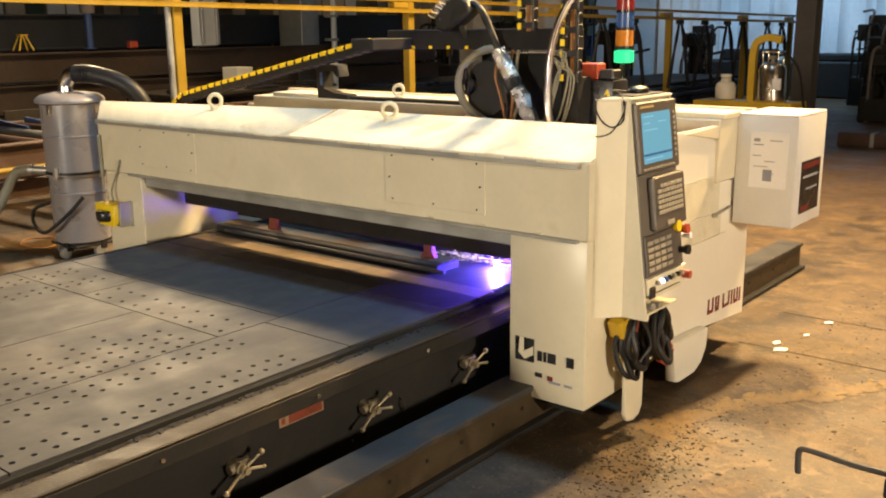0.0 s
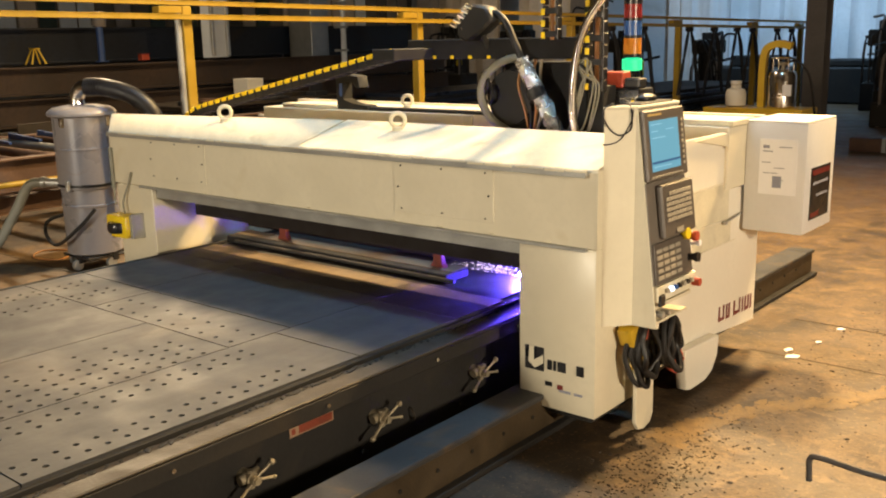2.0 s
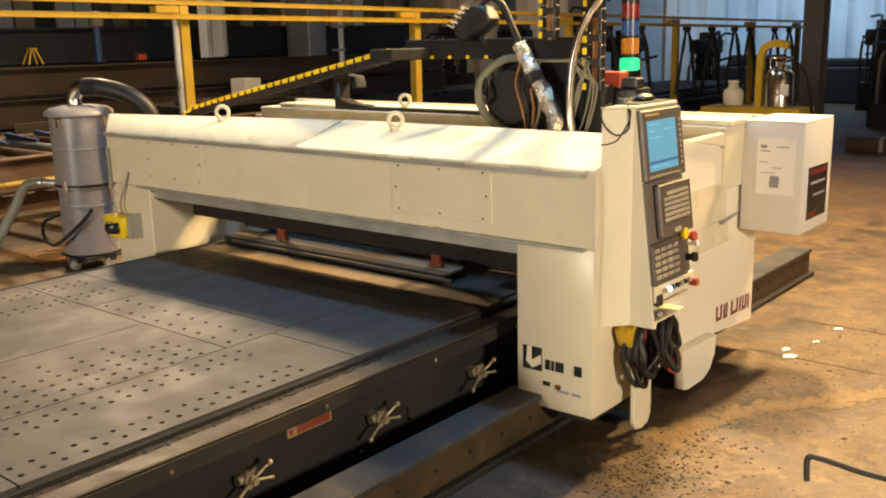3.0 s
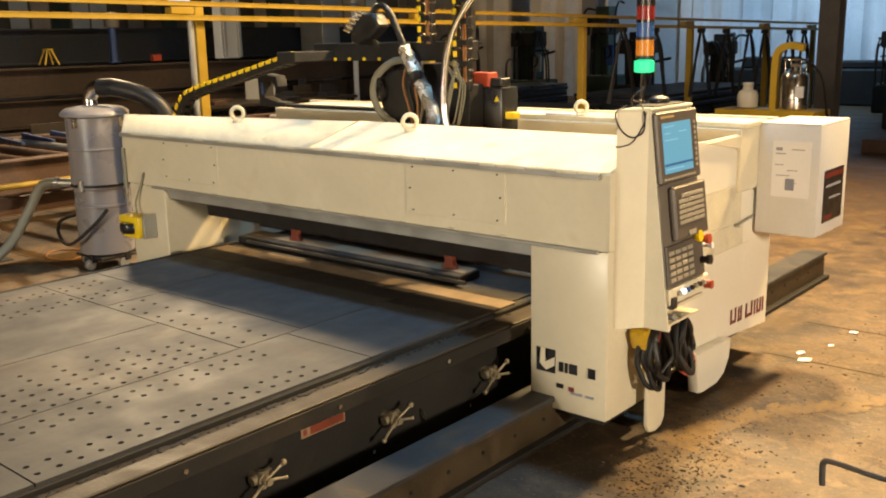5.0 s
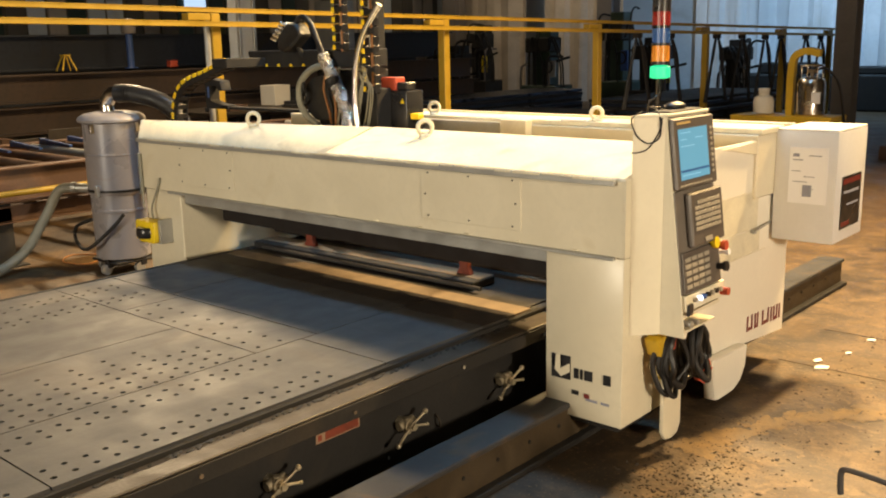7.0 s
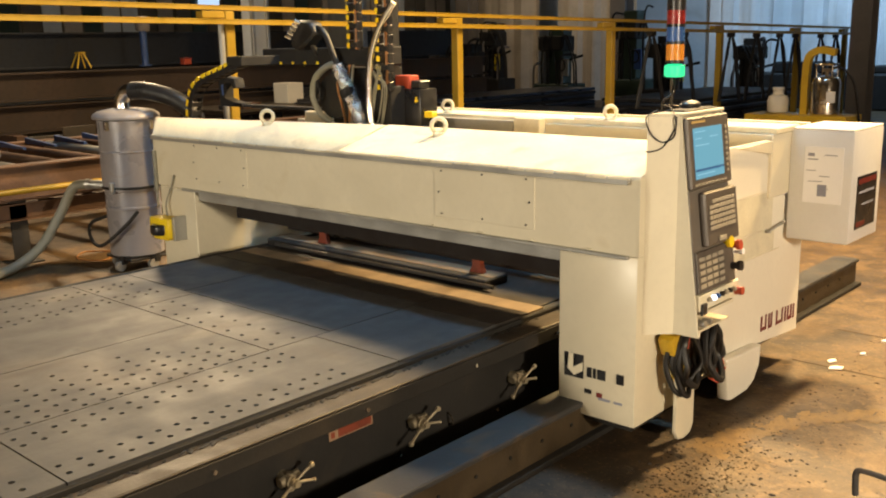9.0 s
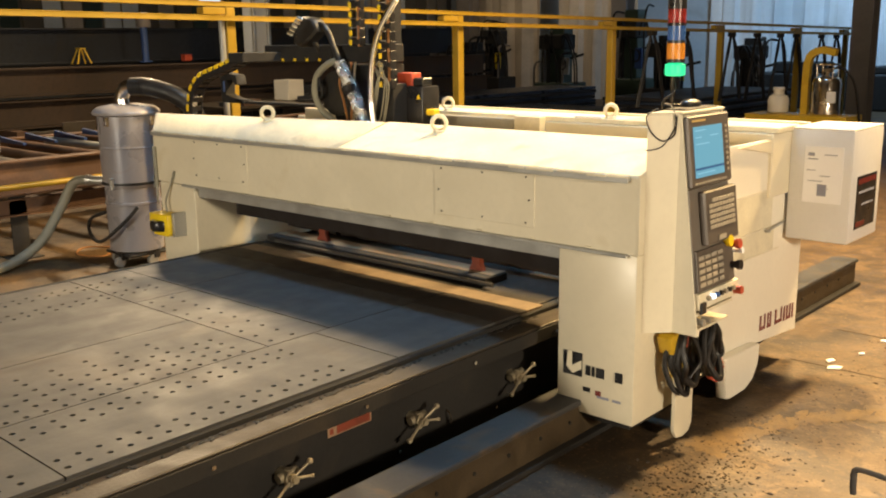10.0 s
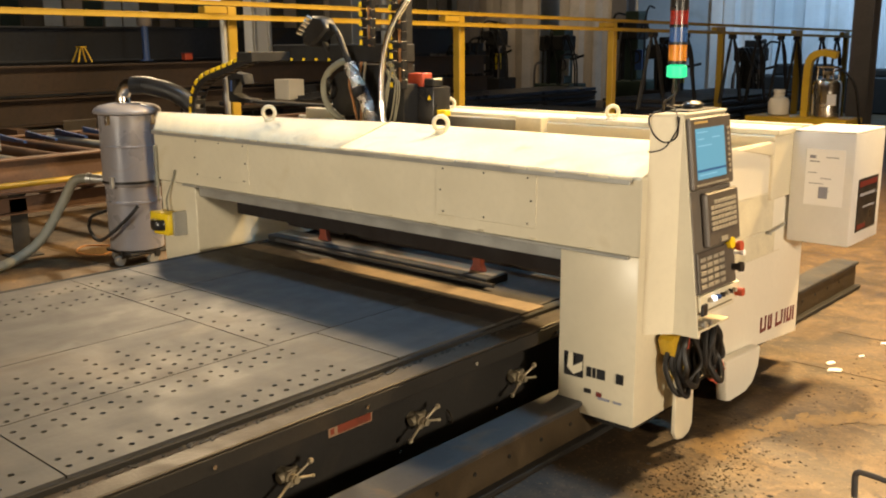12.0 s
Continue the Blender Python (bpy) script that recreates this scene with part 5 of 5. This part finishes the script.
def conveyor():
    c = thing("roller_conveyor", (-7.4, 1, 0), "brown rusty steel roller conveyor with a yellow pipe rail", "conveyor")
    part("side_beam", i_section(B(), -4, 6, -6.55, 0.60, 0.16, 0.32), RUST, c)
    part("side_beam", i_section(B(), -4, 6, -8.75, 0.60, 0.16, 0.32), RUST, c)
    part("lower_beam", i_section(B(), -4, 6, -6.62, 0.40, 0.14, 0.16), RUST, c)
    part("yellow_pipe", rod(B(), (-6.32, -4, 0.70), (-6.42, 3.4, 0.70), 0.028), YELLOW, c, "yellow pipe rail")
    for y in (-2.4, 0.12, 2.6, 5.2):
        for x in (-6.62, -8.75):
            part("leg", i_section(B(), y - 0.08, y + 0.08, x, 0.012, 0.14, 0.60), BLACK_STEEL, c)
            part("foot", bx(B(), x - 0.14, x + 0.14, y - 0.14, y + 0.14, 0, 0.012), BLACK_STEEL, c)
    for k in range(22):
        y = -3.6 + k * 0.42
        part("roller", rod(B(), (-8.66, y, 0.86), (-6.64, y, 0.86), 0.055, n=12), RUST if k % 3 else PRIMER, c)
    for k in range(14):
        y = -0.6 + k * 0.34
        part("blue_bar", prism(B(), [(-8.5, 0.92), (-8.5, 0.985), (-8.1, 0.96), (-7.8, 0.945), (-7.8, 0.92)], "y", y, y + 0.035), BLUE, c, "blue tapered stop bar")
    b = thing("box_section", (-7.9, 0.2, 0.92), "short pale square steel tube lying on a conveyor", "steel tube")
    part("tube_wall", bx(B(), -8.5, -7.15, 0.05, 0.25, 0.93, 1.10, 0.01), PRIMER, b)
    part("tube_mouth", bx(B(), -7.149, -7.146, 0.07, 0.23, 0.95, 1.08), HOLE_DARK, b)
    d = thing("steel_channel", (-5.9, 2.2, 0), "black steel channel lying on the floor", "steel section")
    part("channel", bx(bx(B(), -7.4, -4.9, 1.75, 1.95, 0.22, 0.26), -7.4, -4.9, 1.75, 1.79, 0.0, 0.22), BLACK_STEEL, d)


conveyor()


def beam_stack(x, y0, y1, z, rows, h, w, seed, label, material):
    rng = random.Random(seed)
    for r in range(rows):
        t = thing("steel_beam", (x, (y0 + y1) / 2, z + r * (h + 0.06)), label, "steel beam", "stacked beams")
        part("section", i_section(B(), y0 + rng.uniform(-1, 1), y1 + rng.uniform(-1, 1), x + rng.uniform(-0.05, 0.05), z + r * (h + 0.06), w, h, 0.025), material, t)
    for y in (y0 + 2, (y0 + y1) / 2, y1 - 2):
        t = thing("trestle", (x, y, 0), "dark steel trestle under stacked beams", "trestle", "beam trestles")
        part("frame", bx(bx(bx(B(), x - 0.4, x - 0.3, y - 0.06, y + 0.06, 0, z - 0.1), x + 0.3, x + 0.4, y - 0.06, y + 0.06, 0, z - 0.1), x - 0.5, x + 0.5, y - 0.08, y + 0.08, z - 0.1, z), RUST, t)


beam_stack(-14.0, -9.0, 15.0, 0.98, 2, 0.60, 0.40, 1, "long blue black steel I beam stacked on trestles", GIRDER_BLUE)
beam_stack(-12.2, -8.0, 13.0, 0.72, 2, 0.42, 0.36, 2, "brown primed steel I beam lying on trestles", GIRDER_BROWN)
beam_stack(-16.5, -9.0, 16.0, 1.10, 1, 0.90, 0.50, 5, "deep blue black plate girder lying on trestles", GIRDER_BLUE)

rng = random.Random(21)


def bench(x0, x1, y0, y1, h):
    t = thing("work_bench", ((x0 + x1) / 2, (y0 + y1) / 2, 0), "low steel bench with a dusty beige top", "bench", "steel benches")
    part("bench_top", bx(B(), x0, x1, y0, y1, h - 0.05, h, 0.006), FLANGE, t)
    for x in (x0 + 0.1, x1 - 0.1):
        for y in (y0 + 0.1, y1 - 0.1):
            part("leg", bx(B(), x - 0.04, x + 0.04, y - 0.04, y + 0.04, 0, h - 0.05), BLACK_STEEL, t)


bench(-11.2, -9.6, 0.6, 4.4, 0.62)
bench(-11.9, -10.5, 5.2, 8.8, 0.95)
for k in range(26):
    x, y = rng.uniform(-11.0, -9.8), rng.uniform(0.8, 8.6)
    if 4.3 < y < 5.3:
        continue
    z = 0.62 if y < 4.5 else 0.95
    x = x if y < 4.5 else x - 0.7
    w, d, h = rng.uniform(0.12, 0.4), rng.uniform(0.12, 0.5), rng.uniform(0.08, 0.34)
    x, y = min(x, (-9.6 if y < 4.5 else -10.5) - w), min(max(y, 0.8), 8.4 - d)
    t = thing("steel_offcut", (x, y, z), "rusty steel offcut piece lying on a bench", "offcut", "offcuts on benches")
    bm = bx(B(), x, x + w, y, y + d, z, z + h * 0.35, 0.008)
    if k % 2:
        bx(bm, x + w * 0.3, x + w * 0.45, y, y + d, z + h * 0.35, z + h, 0.005)
    part("piece", bm, (RUST, DARK_STEEL, RUST, FLANGE)[k % 4], t)


def a_frame(x, y, z):
    t = thing("yellow_trestle", (x, y, z), "small yellow folding trestle on stacked beams", "trestle")
    for dx, dy in ((-1, -1), (-1, 1), (1, -1), (1, 1)):
        part("leg", rod(B(), (x + dx * 0.10, y + dy * 0.115, z), (x + dx * 0.04, y + dy * 0.03, z + 0.235), 0.012, n=8), RACK_YELLOW, t)
    part("top_bar", bx(B(), x - 0.08, x + 0.08, y - 0.05, y + 0.05, z + 0.225, z + 0.245), RACK_YELLOW, t)


a_frame(-12.2, 3.78, 1.66)


def hall_column(name, x, y, w, material, label, h=TOP):
    t = thing(name, (x, y, 0), label, "column")
    part("shaft", bx(bx(bx(B(), x - w / 2, x + w / 2, y - w / 2, y - w / 2 + 0.03, 0, h), x - w / 2, x + w / 2, y + w / 2 - 0.03, y + w / 2, 0, h), x - 0.03, x + 0.03, y - w / 2 + 0.03, y + w / 2 - 0.03, 0, h), material, t)
    part("base_plate", bx(B(), x - w * 0.7, x + w * 0.7, y - w * 0.7, y + w * 0.7, 0, 0.04), material, t)


hall_column("steel_column", -4.83, 17.4, 0.42, COLUMN, "grey brown steel hall column")
hall_column("steel_column", -12.9, 21.0, 0.5, COLUMN, "dark steel hall column")
hall_column("steel_column", -18.0, 20.0, 0.5, COLUMN, "dark steel hall column")


def girder_top_things():
    """What stands on the brown girders: a pale cover, a blue pipe stub, a red tag box, a thin pole beside them."""
    c = thing("sheet_cover", (-12.2, 7.2, 1.66), "pale blue grey sheet metal cover standing on brown girders", "metal cover")
    lean = pose(-12.2, 7.2, 1.66, 0, 0, 12)
    part("panel", bx(B(), -0.10, 0.10, -0.25, 0.24, 0.0, 1.3, 0.015, 1, lean), SHEETING, c)
    part("panel_fold", bx(B(), 0.10, 0.16, -0.25, -0.17, 0.04, 1.3, 0.01, 1, lean), PRIMER, c)
    part("panel_fold", bx(B(), 0.10, 0.15, 0.16, 0.24, 0.02, 1.3, 0.01, 1, lean), PRIMER, c)
    p = thing("pipe_stub", (-12.15, 4.88, 1.66), "blue painted pipe stub with a grey cap on girders", "pipe")
    part("pipe", rod(rod(B(), (-12.15, 4.88, 1.66), (-12.15, 4.88, 2.30), 0.055), (-12.15, 4.88, 1.66), (-12.15, 4.88, 1.68), 0.10), BLUE, p)
    part("cap", lathe(B(), (-12.15, 4.88, 2.22), [(0.11, 0), (0.12, 0.03), (0.12, 0.20), (0.08, 0.24)], 14), COLUMN, p)
    r = thing("tag_box", (-12.1, 5.62, 1.66), "small red tag box lying on brown girders", "box")
    part("box", bx(B(), -12.16, -12.04, 5.55, 5.70, 1.66, 1.76, 0.01), RED, r)
    part("box_lid", bx(B(), -12.165, -12.035, 5.545, 5.705, 1.761, 1.775, 0.004), RED_MARK, r)
    q = thing("pipe_pole", (-11.6, 9.86, 0), "thin pale blue scaffold pole standing on the floor", "pole")
    part("tube", rod(B(), (-11.6, 9.86, 0.012), (-11.6, 9.86, 4.2), 0.055), SHEETING, q)
    part("foot", bx(B(), -11.72, -11.48, 9.74, 9.98, 0, 0.012), RUST, q)
    for z in (1.7, 2.15, 2.6):
        part("clamp", bx(B(), -11.67, -11.53, 9.66, 9.93, z, z + 0.05, 0.008), PRIMER, q)


girder_top_things()


def curtain(x0, x1, y, z0, z1, material, label):
    """Hanging canvas with folds."""
    bm = B()
    n = int((x1 - x0) / 0.12)
    rows = []
    for k in range(n + 1):
        x = x0 + (x1 - x0) * k / n
        off = 0.10 * math.sin(k * 0.9) + 0.06 * math.sin(k * 2.3 + 1)
        rows.append([(bm.verts.new((x, y + off * f, z)), bm.verts.new((x, y + off * f + 0.02, z))) for z, f in ((z0, 1.0), ((z0 + z1) / 2, 0.8), (z1, 0.25))])
    for a, b in zip(rows, rows[1:]):
        for i in range(2):
            for s in (0, 1):
                bm.faces.new((a[i][s], b[i][s], b[i + 1][s], a[i + 1][s]))
        for i in (0, 2):
            bm.faces.new((a[i][0], b[i][0], b[i][1], a[i][1]))
    for r in (rows[0], rows[-1]):
        for i in range(2):
            bm.faces.new((r[i][0], r[i + 1][0], r[i + 1][1], r[i][1]))
    whole("canvas_curtain", bm, material, label, "curtain")


curtain(-21.5, -17.6, 23.4, 0.0, 5.6, TARP, "tan canvas curtain hanging in folds")
curtain(-12.4, -0.6, 25.55, 0.0, 7.6, SHEETING, "pale blue white plastic sheeting hanging in soft folds")
curtain(-16.6, -13.6, 23.0, 0.0, 5.6, TARP, "tan canvas curtain hanging in folds")


def machine(x, y, w, d, h, material, seed):
    """A dark upright workshop machine: base, column, head, arm and hoses."""
    r = random.Random(seed)
    t = thing("workshop_machine", (x, y, 0), "dark upright workshop machine with hoses", "machine", "machines along the wall")
    part("base", bx(B(), x - w / 2, x + w / 2, y - d / 2, y + d / 2, 0, h * 0.32, 0.03), material, t)
    part("column", bx(B(), x - w * 0.22, x + w * 0.2, y - d * 0.2, y + d * 0.3, h * 0.32, h, 0.02), material, t)
    part("head", bx(B(), x - w * 0.40, x + w * 0.28, y - d * 0.45, y + d * 0.3, h * 0.72, h * 0.9, 0.03), BLACK_STEEL, t)
    part("spindle", rod(B(), (x - w * 0.2, y - d * 0.3, h * 0.32), (x - w * 0.2, y - d * 0.3, h * 0.73), 0.05), BLACK_STEEL, t)
    part("arm", rod(B(), (x + w * 0.2, y, h * 0.6), (x + w * 0.65, y, h * 0.66), 0.035), BLACK_STEEL, t)
    for k in range(3):
        a = r.uniform(-0.4, 0.4) * w
        part("hose", tube(B(), [(x + a, y - d * 0.4, h * 0.75), (x + a + 0.2, y - d * 0.5, h * 0.9), (x + a + 0.5, y - d * 0.5, h * 0.6), (x + a + 0.55, y - d * 0.5, h * 0.3)], 0.025, n=7), RUBBER, t)
    for k in range(6):
        px, pz = x + r.uniform(-0.55, 0.55) * w, r.uniform(0.55, 1.05) * h
        part("pipe", tube(B(), [(px, y - d * 0.46, 0.0), (px, y - d * 0.46, pz * 0.8), (px + 0.05, y - d * 0.40, pz), (px + r.uniform(-0.3, 0.3), y, pz)], r.uniform(0.018, 0.035), n=7, steps=4), (BLACK_STEEL, COLUMN, RUBBER)[k % 3], t)
    part("hoop", ring(B(), (x + w * 0.3, y - d * 0.5, h * 0.55), (0.2, 1, 0.1), 0.16, 0.02), RUBBER, t)
    part("panel", bx(B(), x + w * 0.21, x + w * 0.42, y - d * 0.35, y - d * 0.28, h * 0.42, h * 0.62, 0.01), (SAFETY_YELLOW, PRIMER, BLUE)[seed % 3], t)


for k, (x, y, w, d, h, mt) in enumerate(((-17.0, 20.2, 0.9, 0.9, 2.5, BLACK_STEEL), (-13.7, 19.0, 1.2, 0.9, 2.3, GREEN_DARK), (-11.6, 19.5, 1.0, 0.9, 2.7, GREEN_DARK), (-10.2, 19.0, 1.3, 0.9, 2.0, BLACK_STEEL), (-8.6, 20.5, 1.0, 0.9, 1.9, BLACK_STEEL), (-3.7, 19.4, 0.8, 0.8, 1.8, BLACK_STEEL), (-3.0, 16.6, 0.7, 0.8, 1.5, BLACK_STEEL), (-4.2, 20.5, 1.0, 0.8, 2.1, BLACK_STEEL), (-14.8, 9.0, 0.9, 0.9, 2.2, BLACK_STEEL), (-15.2, 12.2, 1.1, 0.9, 2.0, GREEN_DARK), (-13.2, 14.4, 1.1, 0.9, 1.9, BLACK_STEEL))):
    machine(x, y, w, d, h, mt, k)


def plate_stack(x0, x1, y0, y1, z0, n, seed):
    r = random.Random(seed)
    t = thing("plate_stack", ((x0 + x1) / 2, (y0 + y1) / 2, 0), "stack of dark blued steel plates on bearers", "plate stack", "plate stacks")
    for k in range(3):
        y = y0 + (y1 - y0) * (k + 0.5) / 3
        part("bearer", bx(B(), x0 + 0.1, x1 - 0.1, y - 0.08, y + 0.08, 0, z0), RUST, t)
    for k in range(n):
        o = r.uniform(-0.06, 0.06)
        part("steel_plate", bx(B(), x0 + o, x1 + o, y0 - o, y1 - o, z0 + k * 0.07, z0 + k * 0.07 + 0.062, 0.006), BLUE_STEEL if k % 2 == 0 else DARK_STEEL, t)


plate_stack(-9.6, -7.2, 6.2, 12.0, 0.25, 6, 1)
plate_stack(-8.2, -6.3, 12.6, 17.5, 0.25, 8, 2)
plate_stack(-11.2, -9.9, 10.0, 15.0, 0.25, 9, 3)
whole("low_wall_machinery", bx(bx(bx(B(), -9.5, -4.2, 22.0, 23.2, 0, 0.95, 0.05), -8.8, -7.4, 22.2, 23.0, 0.95, 1.25, 0.04), -6.2, -5.0, 22.1, 22.9, 0.95, 1.15, 0.04), BLACK_STEEL, "row of low dark machine housings by the wall", "machine")
for dx, dy, w, h in ((0.0, 0.0, 2.4, 0.22), (0.9, 1.6, 2.6, 0.30)):
    x, y = -2.50 + dx, 12.12 + dy
    t = thing("timber_baulk", (x, y, 0), "weathered brown timber baulk lying on the floor", "timber", "timber baulks")
    part("baulk", bx(B(), x, x + w, y, y + 0.32, 0.0, h, 0.02, 2), RUST, t)
    part("strap", bx(B(), x + 0.5, x + 0.56, y - 0.004, y + 0.324, 0.0, h + 0.004), PRIMER, t)
crate = whole("white_carton", bx(B(), -11.45, -11.05, 6.95, 7.3, 0.95, 1.30, 0.006), WHITE_PANEL, "white carton standing on a bench", "box")
whole("white_cabinet", bx(B(), -13.6, -12.9, 10.2, 10.7, 0, 2.9, 0.01), PRIMER, "tall pale grey cabinet", "cabinet")

# ---------------------------------------------------------------- floor details
seams = B()
for y in (2.62, 1.84, 5.3, 8.4):
    bx(seams, 0.02, 8.9, y, y + 0.010, 0.0005, 0.003)
bx(seams, 3.1, 3.11, -8.0, 12.0, 0.0008, 0.0034)
for y in (0.4, 3.0, -2.2):
    bx(seams, -12, -3.9, y, y + 0.012, 0.0005, 0.003)
whole("floor_joints", seams, JOINT, "dark joints between concrete floor slabs", "joint", "structure")
def blot(points, z, steps=5):
    """A stain of ragged outline lying on the floor."""
    ring_ = smooth_path(points + points[:1], steps)[:-1]
    c = sum(ring_, Vector()) / len(ring_)
    bm = B()
    vs = [bm.verts.new((p.x + (p.x - c.x) * 0.12 * noise.noise(p * 5), p.y + (p.y - c.y) * 0.12 * noise.noise(p * 6 + Vector((3, 0, 0))), z)) for p in ring_]
    bm.faces.new(vs)
    bmesh.ops.triangulate(bm, faces=bm.faces)
    return bm


rng = random.Random(31)
line_path = smooth_path([(0.20, 0.30, 0), (0.25, 0.50, 0), (0.445, 0.968, 0), (0.70, 1.26, 0), (0.915, 1.63, 0), (1.35, 2.25, 0), (2.0, 3.1, 0), (3.0, 4.1, 0)], 26)
paint = B()
for i, p in enumerate(line_path):
    for n in range(3):
        q = p + Vector((rng.gauss(0, 0.035), rng.gauss(0, 0.03), 0))
        r = rng.uniform(0.012, 0.045)
        vs = [paint.verts.new((q.x + r * rng.uniform(0.4, 1.1) * math.cos(a * 0.9), q.y + 1.4 * r * rng.uniform(0.4, 1.1) * math.sin(a * 0.9), 0.0022 + 0.000003 * (3 * i + n))) for a in range(7)]
        paint.faces.new(vs)
whole("floor_line", paint, WORN_YELLOW, "faded worn yellow paint line on concrete", "floor marking", "structure")
grit = B()
rng = random.Random(5)
for k in range(1500):
    x, y = 0.26 + 1.9 * rng.random() ** 1.5, rng.uniform(-2.2, 3.4)
    if rng.random() < 0.5:
        x, y = rng.gauss(0.33, 0.16), rng.gauss(-0.05, 0.38)
    if x < 0.02:
        continue
    r = rng.uniform(0.002, 0.006) * (2.0 if rng.random() < 0.07 else 1)
    bmesh.ops.create_cone(grit, cap_ends=True, segments=6, radius1=1, radius2=0.5, depth=1.4, matrix=Matrix.LocRotScale((x, y, 0.002), Euler((0, 0, rng.random() * 6)), (r * 1.7, r, r * 0.45)))
whole("floor_grit", grit, GRIT, "scattered burnt slag grit on concrete", "grit", "stuff")
for x, y, s, a in ((0.285, 1.84, 0.042, 20), (0.22, 1.95, 0.03, 60), (0.35, 2.55, 0.027, 10), (0.32, 2.20, 0.02, 40)):
    bm = B()
    prism(bm, [(-s, -s * 0.5), (s * 0.7, -s * 0.6), (s, s * 0.3), (s * 0.1, s * 0.6), (-s * 0.8, s * 0.4)], "z", 0.001, 0.008)
    bmesh.ops.transform(bm, matrix=pose(x, y, 0.003, 4, -5, a), verts=bm.verts)
    whole("paper_scrap", bm, PAPER, "crumpled white paper scrap on concrete", "litter", group="paper scraps")


# ---------------------------------------------------------------- what moves
def motions():
    shift = [(0.0, -0.107), (0.5, -0.075), (1.0, -0.047), (1.5, -0.012), (2.0, 0.0), (2.5, 0.0), (3.0, 0.0), (3.45, 0.0), (3.7, -0.04), (4.0, -0.235), (4.4, -0.543), (4.8, -0.848), (5.0, -1.0),
             (5.25, -1.193), (5.5, -1.386), (5.75, -1.578), (6.0, -1.770), (6.2, -1.888), (6.35, -1.915), (6.5, -1.916), (8.5, -1.916), (9.5, -1.910), (10.0, -1.898), (10.15, -1.875), (10.35, -1.825), (10.5, -1.818), (12.0, -1.813)]
    walk(carriage, [(t, pose(s, 0, 0)) for t, s in shift])
    lift = [(0.0, 0), (2.5, 0), (2.6, 0.01), (2.9, 0.085), (3.0, 0.088), (6.9, 0.088), (7.9, 0.0), (8.5, -0.004), (10.9, 0), (11.5, -0.014), (12.0, -0.014)]
    walk(torch, [(t, pose(0, 0, z)) for t, z in lift])
    # the arc dies back into its nozzle
    walk(arc, [(0.0, pose(0, 0, 0)), (2.0, pose(0, 0, 0)), (2.06, pose(0, 0, 0.0)), (2.16, pose(0, 0, 0.12)), (12.0, pose(0, 0, 0.12))])
    # sparks follow the cut, then fall through the slit into the tray
    walk(sparks, [(0.0, pose(-0.957, 0.70, 0.56)), (1.0, pose(-0.897, 0.70, 0.563)), (2.06, pose(-0.85, 0.70, 0.56)), (2.2, pose(-0.87, 0.70, 0.54)), (2.35, pose(-0.88, 0.70, 0.43)), (12.0, pose(-0.88, 0.70, 0.43))])
    poses = [(t, chain_poses(s)) for t, s in shift]
    for k, ob in enumerate(chain_links):
        walk(ob, [(t, p[k]) for t, p in poses])


motions()
